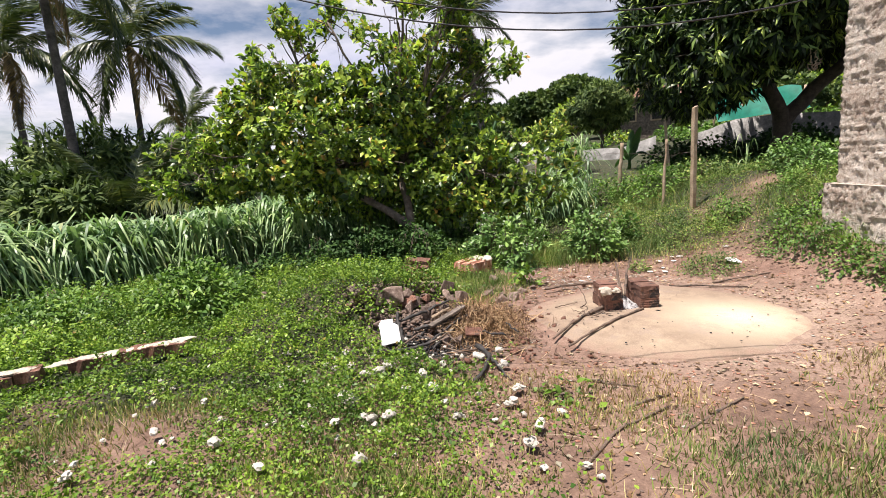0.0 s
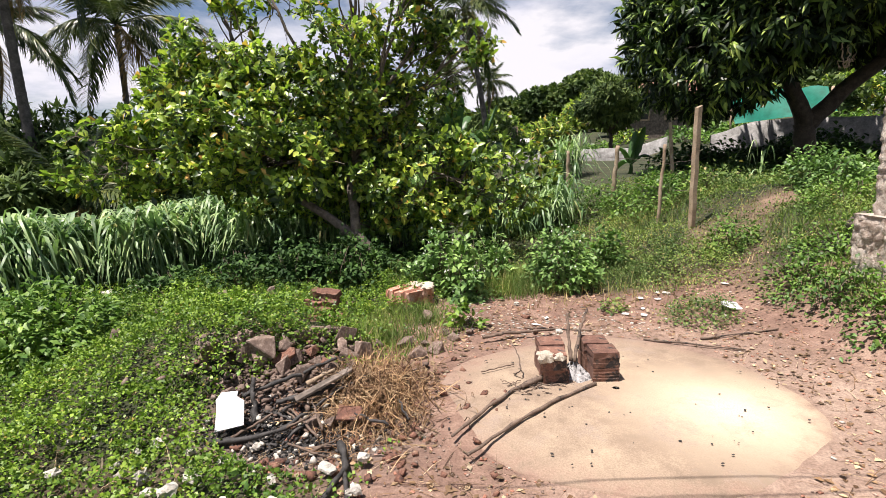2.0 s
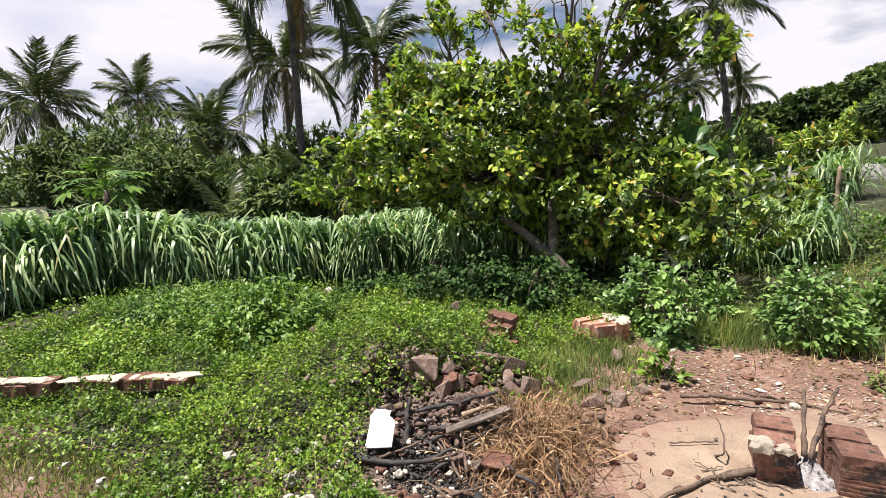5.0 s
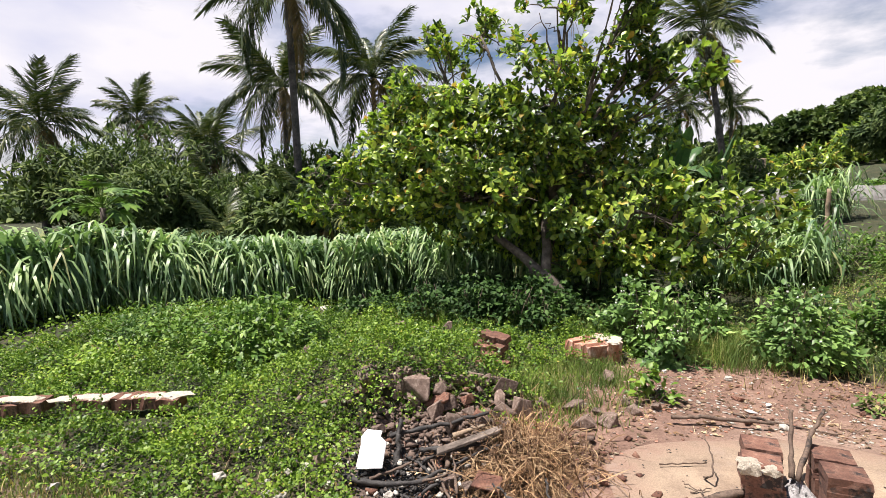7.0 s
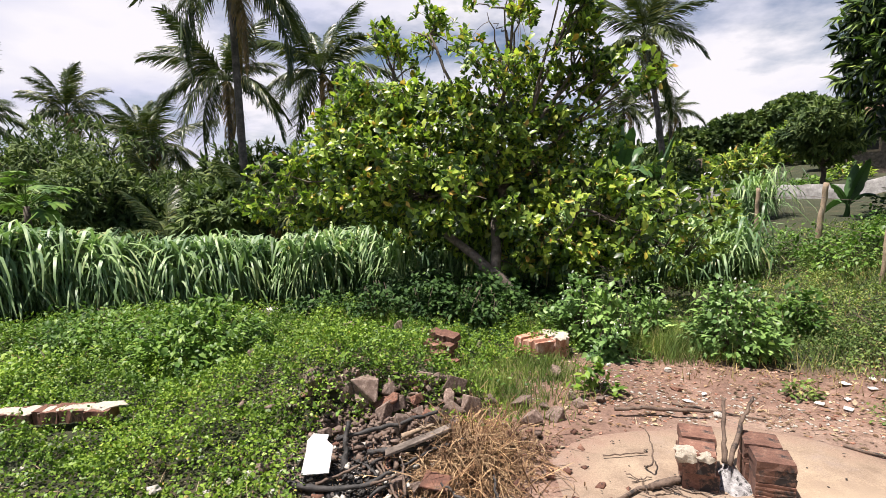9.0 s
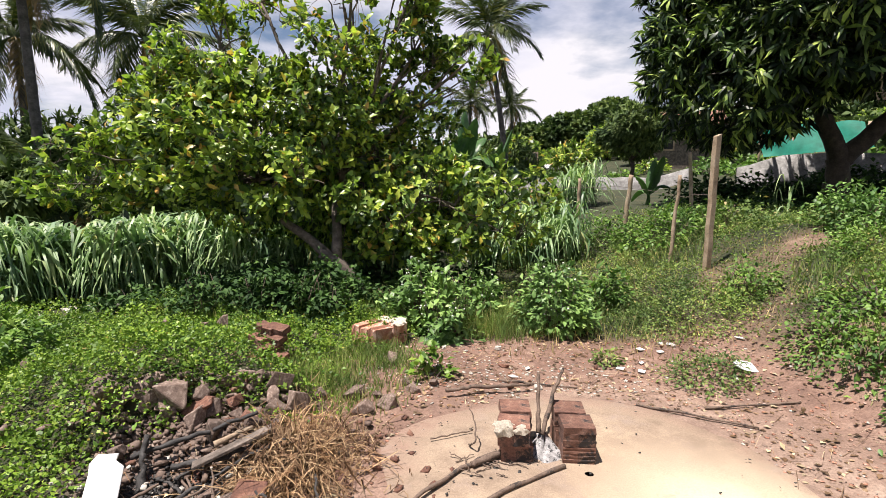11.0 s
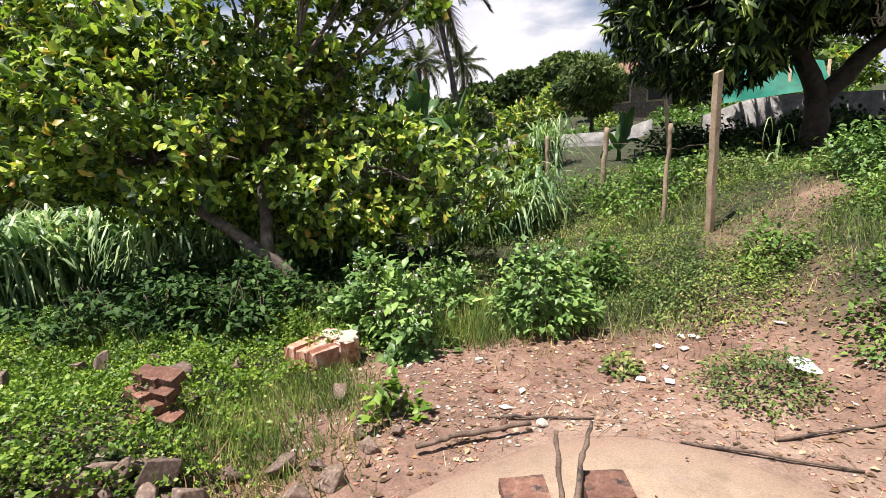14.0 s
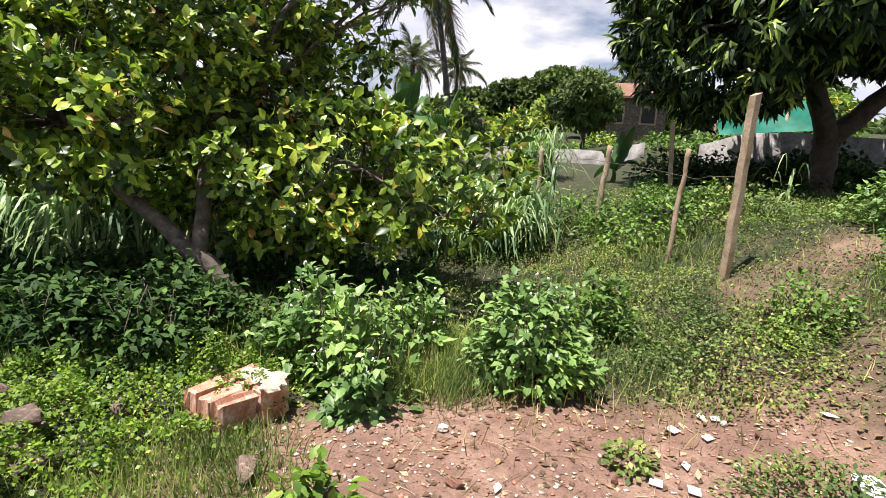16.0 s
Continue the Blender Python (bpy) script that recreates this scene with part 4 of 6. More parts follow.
tagged(part("ash_mound", mesh_np("ash_mound", np.stack([ax, ay, az], -1).reshape(-1, 3), f, M["ash"], True)), "white and grey wood ash heaped between hearth bricks", "ash")
g = Geo()
CUBE = (np.array([(x_, y_, z_) for x_ in (-.5, .5) for y_ in (-.5, .5) for z_ in (-.5, .5)]), np.array([(0, 1, 3, 2), (4, 6, 7, 5), (0, 4, 5, 1), (2, 3, 7, 6), (0, 2, 6, 4), (1, 5, 7, 3)]))
SHARD = (CUBE[0] * np.array([1, 0.7, 0.5]) + np.array([(0.1, 0, 0), (0, 0.12, 0), (-0.1, 0, 0.1), (0, 0, 0), (0, -0.1, 0), (0.15, 0, 0), (0, 0, 0), (-0.1, 0.1, -0.1)]), CUBE[1])
n_ = 90
p = np.stack([rng.normal(1.70, 0.13, n_), rng.normal(4.55, 0.07, n_), np.full(n_, PZ + 0.006)], -1)
g.add(*scatter(SHARD, p, frames(unit(n_) * (1, 1, 0.2), np.array([[0, 0, 1.0]])), rng.uniform(0.008, 0.024, n_)))
tagged(part("charcoal_bits", g.mesh("charcoal_bits", M["char"])), "small black charcoal bits strewn round the hearth", "charcoal", kind="stuff")


def stick(name, pts, r0, r1, mat, label, sides=8, wob=0.003, group="", knots=0.14):
    p_ = np.array(pts, float)
    if len(p_) == 2:
        p_ = np.linspace(p_[0], p_[1], 9)
    else:
        t_ = np.linspace(0, 1, len(p_))
        tt = np.linspace(0, 1, 14)
        p_ = np.stack([np.interp(tt, t_, p_[:, k]) for k in range(3)], -1)
    p_[1:-1] += rng.normal(0, wob * (1.8 if mat is M["char"] else 1.0), p_[1:-1].shape)
    rough_ = knots * (1.3 if mat is M["char"] else 1.0)
    r_ = np.linspace(r0, r1, len(p_)) * (1 + rng.normal(0, rough_, len(p_)).clip(-0.45, 0.45))
    base = p_[0].copy()
    ob = new(name, Geo().add(*tube(p_ - base, r_, sides)).mesh(name, mat, True))
    ob.location = base
    return tagged(ob, label, "stick", group)


stick("burnt_stick", [(1.68, 4.70, 0.14), (1.69, 4.84, 0.30), (1.70, 4.92, 0.42)], 0.013, 0.010, M["stick"], "upright forked stick leaning between hearth bricks", group="sticks in the hearth")
stick("burnt_stick", [(1.70, 4.68, 0.14), (1.77, 4.84, 0.30), (1.85, 4.94, 0.44)], 0.014, 0.009, M["stick"], "upright forked stick leaning between hearth bricks", group="sticks in the hearth")
stick("firewood_pole", [(0.84, 3.90, 0.05), (1.03, 4.18, 0.052), (1.23, 4.43, 0.054), (1.44, 4.60, 0.06)], 0.009, 0.013, M["stick"], "long charred pole lying on the cement pad", group="poles on the pad")
stick("firewood_pole", [(0.92, 3.72, 0.05), (1.22, 4.04, 0.052), (1.50, 4.29, 0.056), (1.80, 4.50, 0.058)], 0.009, 0.013, M["stick"], "long charred pole lying on the cement pad", group="poles on the pad")
stick("firewood_pole", [(1.10, 5.44, 0.055), (1.3, 5.50, 0.06), (1.72, 5.60, 0.05)], 0.015, 0.012, M["stick"], "dark crooked branch at the rim of the cement pad", group="poles on the pad")
stick("short_stick", [(1.30, 4.47, 0.06), (1.46, 4.58, 0.075)], 0.018, 0.02, M["stick"], "short stub of firewood beside the hearth", group="firewood scraps")
stick("thin_twig", [(1.28, 4.70, 0.05), (1.32, 4.62, 0.10), (1.31, 4.74, 0.19), (1.28, 4.80, 0.24)], 0.006, 0.003, M["stick"], "thin dry twig standing by the hearth", 5, group="firewood scraps")
stick("thin_twig", [(1.05, 4.75, 0.05), (1.30, 4.86, 0.055)], 0.005, 0.004, M["stick"], "thin dry twig lying on the cement pad", 5, group="firewood scraps")
for k in range(16):
    x, y, a_ = rng.normal(1.42, 0.14), rng.normal(4.48, 0.06), rng.uniform(0, 3.14)
    ll = rng.uniform(0.06, 0.2)
    stick("thin_twig", [(x, y, PZ + 0.01), (x + ll * math.cos(a_), y + ll * math.sin(a_) * 0.6, PZ + 0.012 + rng.uniform(0, 0.02))], 0.004, 0.003, M["stick"], "thin dry twig lying on the cement pad", 4, group="firewood scraps")

# burnt pit: charred boards, pipe, white tile, tins
stick("charred_pole", [(-0.50, 4.30, 0.12), (-0.25, 4.48, 0.16), (0.02, 4.70, 0.20)], 0.016, 0.011, M["char"], "long black charred pole across the burnt pit", group="charred wood")
stick("charred_pole", [(-0.40, 4.20, -0.02), (-0.43, 4.30, 0.12), (-0.44, 4.36, 0.22)], 0.019, 0.013, M["char"], "upright black charred stump in the burnt pit", group="charred wood")
stick("charred_pole", [(-0.60, 3.93, 0.02), (-0.40, 3.98, 0.0), (-0.22, 4.06, 0.01), (-0.06, 4.20, 0.05)], 0.022, 0.012, M["char"], "thick curved charred log in the burnt pit", 9, group="charred wood")
stick("charred_pole", [(-0.30, 4.33, 0.06), (-0.06, 4.36, 0.09), (0.10, 4.50, 0.12)], 0.016, 0.010, M["char"], "black charred branch across the burnt pit", group="charred wood")
stick("bleached_stick", [(-0.14, 4.48, 0.11), (0.02, 4.62, 0.15)], 0.018, 0.013, M["post"], "pale bleached wood half buried in the pit", 7, group="charred wood")
stick("charred_pole", [(0.02, 3.16, 0.03), (0.20, 3.30, 0.04), (0.30, 3.62, 0.05), (0.22, 3.85, 0.05)], 0.012, 0.018, M["char"], "curved black branch lying on the earth", group="charred wood")
stick("charred_pole", [(0.30, 3.58, 0.05), (0.40, 3.22, 0.03)], 0.011, 0.007, M["char"], "curved black branch lying on the earth", group="charred wood")
for k in range(22):
    x, y, a_ = rng.normal(-0.08, 0.26), rng.normal(4.05, 0.16), rng.uniform(0, 3.14)
    ll = rng.uniform(0.12, 0.38)
    z = float(land(x, y)) + rng.uniform(0.02, 0.10)
    stick("charred_stick", [(x, y, z), (x + ll * math.cos(a_), y + ll * math.sin(a_), z + rng.uniform(-0.02, 0.08))], rng.uniform(0.005, 0.015), rng.uniform(0.004, 0.010), M["char"] if k % 2 else M["stick"], "charred stick in the burnt pit", 6, group="charred wood")


def plate(name, outline, thick, mat, bevel=0.003):
    bm = bmesh.new()
    low = [bm.verts.new((x_, y_, 0)) for x_, y_ in outline]
    fc = bm.faces.new(low)
    up = bmesh.ops.extrude_face_region(bm, geom=[fc])
    bmesh.ops.translate(bm, verts=[q for q in up["geom"] if isinstance(q, bmesh.types.BMVert)], vec=(0, 0, thick))
    bmesh.ops.recalc_face_normals(bm, faces=bm.faces)
    bmesh.ops.bevel(bm, geom=bm.edges[:], offset=bevel, segments=1, affect="EDGES")
    me = bpy.data.meshes.new(name)
    bm.to_mesh(me), bm.free()
    me.materials.append(mat)
    return me


tagged(part("white_tile", plate("white_tile", [(-0.10, -0.13), (0.10, -0.12), (0.11, 0.06), (0.06, 0.10), (0.07, 0.14), (-0.05, 0.15), (-0.09, 0.10), (-0.085, 0.04)], 0.014, M["tile"]), at=pose(-0.50, 4.10, 0.12, 50, -4, 14) @ Matrix.Scale(0.82, 4)),
       "broken white glazed tile propped in the burnt pit", "tile")
tagged(part("plank", plate("plank", [(-0.22, -0.035), (0.2, -0.045), (0.23, 0.03), (-0.2, 0.045)], 0.018, M["bark"]), at=pose(0.0, 4.42, 0.13, -8, -12, 42)), "pale grey board half buried in the burnt pit", "plank")
tagged(part("clay_tile", plate("clay_tile", [(-0.08, -0.05), (0.07, -0.05), (0.08, 0.05), (-0.06, 0.06)], 0.016, M["brick"]), at=pose(0.21, 4.15, 0.06, 22, 8, 12)), "broken clay roof tile in the ash", "tile")

# fine burnt debris filling the pit
def debris(name, mat, n_, cx, cy, sx, sy, s0, s1, zmax, label, tpl):
    p_ = np.stack([rng.normal(cx, sx, n_), rng.normal(cy, sy, n_), np.zeros(n_)], -1)
    p_[:, 2] = land(p_[:, 0], p_[:, 1]) + rng.uniform(0, zmax, n_)
    rot = frames(unit(n_) * (1, 1, 0.5), np.array([[0, 0, 1.0]]) + rng.normal(0, 0.5, (n_, 3)))
    s_ = rng.uniform(s0, s1, n_)
    return tagged(part(name, mesh_np(name, *scatter(tpl, p_, rot, np.stack([s_, s_ * rng.uniform(0.6, 2.0, n_), s_], -1)), mat)), label, "debris", kind="stuff")


debris("burnt_debris", M["char"], 2400, -0.15, 4.16, 0.26, 0.17, 0.004, 0.020, 0.03, "black burnt scraps filling the shallow pit", SHARD)
debris("rubble_crumbs", M["stone"], 700, -0.25, 4.60, 0.34, 0.16, 0.012, 0.05, 0.05, "brown rubble crumbs on the side of the pit", SHARD)
debris("pit_scraps", M["stone_pale"], 110, -0.1, 4.1, 0.30, 0.22, 0.012, 0.035, 0.05, "pale plaster and ash scraps in the pit", SHARD)
debris("clay_crumbs", M["brick"], 260, 0.25, 4.3, 0.4, 0.5, 0.015, 0.05, 0.02, "reddish clay crumbs round the pit", SHARD)
# dry grass heap
STRAND = strip([(0, 0.012, 0), (0.3, 0.014, 0.10), (0.6, 0.012, 0.10), (0.85, 0.008, 0.0), (1.0, 0.004, -0.12)])
n_ = 3600
p = np.stack([rng.normal(0.30, 0.19, n_), rng.normal(4.48, 0.26, n_), np.zeros(n_)], -1)
hp = 0.14 * hump(p[:, 0], p[:, 1], 0.26, 4.50, 0.28, 0.32) * rng.uniform(0.15, 1.0, n_) * (0.7 + 0.5 * waves(p[:, 0], p[:, 1], 9, 44))
p[:, 2] = land(p[:, 0], p[:, 1]) + 0.01 + hp
d = unit(n_) * (1, 1, 0.45)
tagged(part("dry_grass_heap", mesh_np("dry_grass_heap", *scatter(STRAND, p, frames(d, np.array([[0, 0, 1.0]]) + rng.normal(0, 0.3, (n_, 3))), np.stack([rng.uniform(0.12, 0.30, n_), rng.uniform(0.06, 0.34, n_) * rng.uniform(0.4, 1, n_), rng.uniform(-0.3, 0.45, n_)], -1)), M["straw"])),
       "heap of tangled dry brown grass beside the burnt pit", "dry grass", kind="stuff")

CAPS = [lumpy_mesh("mortar_cap", M["mortar"], 420 + k, 0.5) for k in range(3)]
# low broken brick course among the weeds
course = tagged(empty("brick_course", (-3.07, 3.765, 0.05), 27), "low broken course of red brick capped with pale mortar", "wall", kind="structure")
for k in range(12):
    if k == 6:
        continue
    part("brick", RED[k % 3], course, at=pose(-1.0 + 0.168 * k, rng.normal(0, 0.01), 0.02 + rng.normal(0, 0.006), 0, 0, rng.normal(0, 3)) @ Matrix.Diagonal((0.74, 1.3, 1.5, 1)))
for k in range(13):
    if k == 6:
        continue
    cap = new("mortar_cap", CAPS[k % 3])
    cap.parent = course
    cap.matrix_basis = pose(-1.02 + 0.158 * k, rng.normal(0, 0.006), 0.106, 0, 0, rng.normal(0, 8)) @ Matrix.Diagonal((0.25, 0.135, 0.05, 1))
# pillar stump of bricks with a mortar top
pier = tagged(empty("brick_pier", (0.42, 6.60, float(land(0.42, 6.60)) - 0.03), -35), "toppled stump of a brick pillar with white mortar on top", "brick pillar")
for r_ in range(3):
    for c_ in range(2):
        for e_ in range(2):
            part("brick", SOLID[(r_ + 2 * c_ + e_) % 4], pier, at=pose(-0.15 + 0.115 * r_ + rng.normal(0, 0.005), -0.11 + 0.215 * c_, 0.005 + 0.112 * e_, 0, 0, rng.normal(0, 3)) @ Matrix.Diagonal((1.08, 0.98, 1.45, 1)))
for x, y, s in ((-0.07, 0.12, 0.17), (0.06, 0.14, 0.2), (0.13, 0.08, 0.12)):
    cap = new("mortar_cap", lump)
    cap.parent = pier
    cap.matrix_basis = pose(x, y, 0.232, 0, 0, 20) @ Matrix.Diagonal((s, s, s * 0.5, 1))
# red brick fragments on the mound
zr = float(land(-0.4, 5.72)) + 0.12
for x, y, z, tz, tx in ((-0.42, 5.72, 0.10, -28, 8), (-0.34, 5.66, 0.04, -24, 14), (-0.46, 5.66, 0.03, -35, 4), (-0.36, 5.60, -0.02, 50, 10), (-0.30, 5.58, -0.08, -20, 6), (-0.44, 5.58, -0.10, -32, 2), (-0.33, 5.70, 0.10, -20, 12)):
    tagged(part("red_brick", RED[abs(tz) % 3], at=pose(x + 0.08, y, zr + z, tx, 4, tz) @ Matrix.Scale(0.86, 4)), "broken red brick tilted on the weedy mound", "brick", "bricks on the mound")

# ---- small litter on the bare earth ----
PLATE = plate("disc", [(0.10 * math.cos(k * math.pi / 12), 0.10 * math.sin(k * math.pi / 12)) for k in range(24)], 0.012, M["plastic"], 0.004)
tagged(part("plastic_lid", PLATE, at=pose(3.46, 5.92, float(land(3.46, 5.92)) + 0.012, 6, 8, 0)), "round white plastic lid on bare earth", "lid")
PAPER = [plate("paper_scrap", [(-0.06, -0.05), (0.05, -0.06), (0.07, 0.04), (-0.04, 0.06)], 0.006, M["paper"], 0.002), plate("paper_scrap", [(-0.08, -0.02), (0.03, -0.04), (0.08, 0.02), (0.0, 0.035)], 0.006, M["paper"], 0.002)]
for x, y, k in ((2.69, 6.04, 0), (2.53, 6.1, 0), (2.74, 6.22, 1), (3.66, 6.45, 1), (1.75, 6.05, 1), (3.05, 6.64, 1), (3.12, 6.60, 0), (2.83, 6.53, 0), (2.97, 6.43, 0), (1.62, 5.85, 1)):
    tagged(part("paper_scrap", PAPER[k], at=pose(x, y, float(land(x, y)) + 0.012, rng.uniform(-3, 3), rng.uniform(-3, 3), rng.uniform(0, 360)) @ Matrix.Diagonal((0.55, rng.uniform(0.35, 0.7), 1, 1))), "dirty white scrap of paper on bare earth", "litter", "litter on the bare earth")
for k in range(26):
    x, y = rng.uniform(0.9, 3.4), rng.uniform(5.6, 6.6)
    put_stone("brick_chip", CLAY if k % 3 else PALE, x, y, rng.uniform(0.03, 0.08), "small chip of brick or plaster on bare earth", "chips on the bare earth", 0.25)


def bits(name, mat, n_, x0, x1, y0, y1, s0, s1, label, keep=None, tpl=None, thin=0.35):
    p_ = np.stack([rng.uniform(x0, x1, n_), rng.uniform(y0, y1, n_), np.zeros(n_)], -1)
    if keep is not None:
        p_ = p_[keep(p_[:, 0], p_[:, 1]) > rng.uniform(0, 1, n_)]
    n_ = len(p_)
    p_[:, 2] = land(p_[:, 0], p_[:, 1]) + 0.004
    inside = pad_edge(p_[:, 0], p_[:, 1]) < 1.0
    p_[inside, 2] = PZ + 0.008
    s_ = rng.uniform(s0, s1, n_)
    size = np.stack([s_, s_, s_ * thin], -1)
    rot = frames(unit(n_) * (1, 1, 0.15), np.array([[0, 0, 1.0]]))
    return tagged(part(name, mesh_np(name, *scatter(tpl or SHARD, p_, rot, size), mat)), label, "litter", kind="stuff")


bare = lambda x, y: 1 - cover(x, y)
rim = lambda x, y: (1 - cover(x, y)) * np.clip(hump(x, y, 1.5, 5.85, 1.2, 0.4) * 1.2 + 0.04, 0, 1) * (pad_edge(x, y) > 1)
bits("pale_chips", M["stone_pale"], 7000, -0.4, 4.4, 1.4, 6.9, 0.006, 0.028, "pale grit and chips strewn over bare earth", rim)
bits("earth_pebbles", M["stone"], 7000, -0.6, 4.6, 1.4, 7.0, 0.005, 0.02, "brown pebbles strewn over bare earth", lambda x, y: bare(x, y) * (pad_edge(x, y) > 1) * 0.6)
bits("clay_chips", M["brick_pale"], 6500, -0.4, 4.4, 2.4, 6.8, 0.006, 0.026, "reddish clay chips strewn over bare earth", lambda x, y: bare(x, y) * (pad_edge(x, y) > 1) * 0.4)
bits("dry_leaves", M["dryleaf"], 15000, -0.8, 4.6, 1.2, 7.2, 0.015, 0.055, "dry brown leaves and stalks lying on the ground", lambda x, y: (1 - 0.5 * cover(x, y)) * (pad_edge(x, y) > 1.02) * 0.6, CHIP, 1.0)
bits("dry_stalks", M["dryleaf"], 9000, -2.2, 4.2, 1.2, 6.9, 0.05, 0.22, "dry straw stalks lying on the ground", lambda x, y: (pad_edge(x, y) > 1.02) * 0.55, strip([(0, 0.008, 0), (0.5, 0.009, 0.05), (1, 0.004, 0)]), 1.0)
bits("pad_specks", M["char"], 420, 0.8, 3.0, 3.6, 5.4, 0.005, 0.016, "dark specks of soot and bark on the pad", lambda x, y: (pad_edge(x, y) < 0.97) * np.clip(hump(x, y, 1.55, 4.5, 0.55, 0.4) + 0.12, 0, 1))
for pts in ([(0.6, 2.2, 0.02), (0.9, 2.55, 0.03), (1.25, 2.75, 0.02)], [(1.0, 2.75, 0.02), (1.35, 2.95, 0.02)], [(0.9, 3.2, 0.02), (1.2, 3.05, 0.03)], [(1.25, 2.5, 0.02), (1.75, 2.85, 0.03)], [(0.5, 1.9, 0.02), (0.95, 1.85, 0.03)], [(2.45, 5.4, 0.03), (3.1, 5.05, 0.04)], [(2.9, 5.35, 0.04), (3.5, 5.3, 0.08)], [(1.5, 5.75, 0.03), (2.1, 5.7, 0.03)]):
    stick("dry_twig", [(x, y, float(land(x, y)) + 0.012) for x, y, z in pts], 0.010, 0.006, M["stick"], "dry crooked twig lying on the earth", 6, group="twigs on the earth")

board = plate("worn_board", [(-0.45, -0.10), (0.5, -0.14), (0.55, 0.10), (-0.2, 0.12), (-0.42, 0.02)], 0.05, M["bark_dark"], 0.01)
tagged(part("worn_board", board, at=pose(5.1, 6.30, float(land(5.1, 6.30)) + 0.07, 8, -10, 14) @ Matrix.Scale(1.15, 4)), "dark weathered board lying in weeds behind the plinth", "board")

# ---- fence ----
def square_post(name, w, d, h, mat, seed):
    g_ = np.random.default_rng(seed)
    zs = np.linspace(-0.15, h, 12)
    v = []
    for k, z_ in enumerate(zs):
        c_ = 0.10
        ring = [(-w, -d + c_ * d), (-w + c_ * w, -d), (w - c_ * w, -d), (w, -d + c_ * d), (w, d - c_ * d), (w - c_ * w, d), (-w + c_ * w, d), (-w, d - c_ * d)]
        ox, oy = g_.normal(0, 0.003, 2)
        v += [(x_ * (1 + g_.normal(0, 0.025)) + ox, y_ * (1 + g_.normal(0, 0.025)) + oy, z_ + (0.015 * x_ / w if k == 11 else 0)) for x_, y_ in ring]
    bm = bmesh.new()
    bv = [bm.verts.new(q) for q in v]
    for a_ in range(11):
        for b_ in range(8):
            bm.faces.new((bv[a_ * 8 + b_], bv[a_ * 8 + (b_ + 1) % 8], bv[(a_ + 1) * 8 + (b_ + 1) % 8], bv[(a_ + 1) * 8 + b_]))
    bm.faces.new(bv[-8:])
    bm.faces.new(bv[:8][::-1])
    bmesh.ops.recalc_face_normals(bm, faces=bm.faces)
    me = bpy.data.meshes.new(name)
    bm.to_mesh(me), bm.free()
    me.materials.append(mat)
    return me


tagged(part("fence_post", square_post("tall_post", 0.036, 0.034, 1.66, M["post"], 1), at=pose(4.20, 8.42, float(land(4.2, 8.42)), 0, 0.4, 20)), "tall weathered square timber post standing in weeds", "post", "fence posts")
LEAN = [(4.02, 9.15, 1.22, 0.027), (3.95, 11.2, 1.15, 0.045), (3.45, 12.8, 1.15, 0.04), (3.1, 14.6, 1.1, 0.04), (2.5, 12.9, 1.2, 0.035), (5.6, 12.4, 1.2, 0.04)]
for k, (x, y, hh, r_) in enumerate(LEAN):
    z = float(land(x, y))
    lean = (0.06, 0.0) if k == 0 else tuple(rng.normal(0, 0.05, 2))
    ob = stick("fence_post", [(x, y, z - 0.1), (x + lean[0] * 0.4, y + lean[1], z + hh * 0.55), (x + lean[0], y + lean[1], z + hh)], r_, r_ * 0.85, M["post"], "thin crooked round fence post, bleached grey-brown", 9, 0.006, "fence posts", 0.05)
    ob["category"] = "post"
fence_pts = [(4.20, 8.42), (4.05, 8.95), (3.95, 11.2), (3.45, 12.8), (3.1, 14.6)]
for hh in (0.55, 0.95):
    pts = [(x, y, float(land(x, y)) + hh) for x, y in fence_pts]
    ob = stick("fence_wire", pts, 0.003, 0.003, M["wire"], "thin rusty wire strung between fence posts", 4, 0.01, "fence wires")
    ob["category"] = "wire"

# ---- overhead cables from the house ----
for z0, zm, z1, yy in ((3.55, 2.62, 4.4, 3.1), (3.75, 2.74, 4.7, 3.2)):
    t_ = np.linspace(0, 1, 40)
    xs = 4.26 + (-5.5 - 4.26) * t_
    zs = 2.20 + (zm - 2.62) + 0.078 * (xs - 1.12) ** 2
    ob = new("service_cable", Geo().add(*tube(np.stack([xs, np.full(40, yy), zs], -1), 0.0045, 6)).mesh("service_cable", M["cable"], True))
    tagged(ob, "black electric cable slung from the house wall", "cable", "overhead cables")


# ---- trees ----
def crown_points(lobes, n_, shell=0.45, gap=0.0, seed=1):
    """Points in a union of ellipsoids, thicker towards the skin, with hollows."""
    out = []
    vol = np.array([r[0] * r[1] * r[2] for _, r in lobes]) ** 0.75
    for (c, r), m_ in zip(lobes, (n_ * vol / vol.sum()).astype(int)):
        d_ = unit(m_)
        rad = rng.uniform(shell ** 2, 1, m_) ** 0.5
        q = np.array(c) + d_ * rad[:, None] * np.array(r)
        if gap:
            w = np.array([noise.noise(Vector(x_) * 1.9 + Vector((seed, 0, 0))) - 0.11 * max(0.0, x_[2] - 2.4) * (gap > 0.3) for x_ in q])
            q = q[w > -0.5 + gap]
        out.append(q)
    return np.concatenate(out)


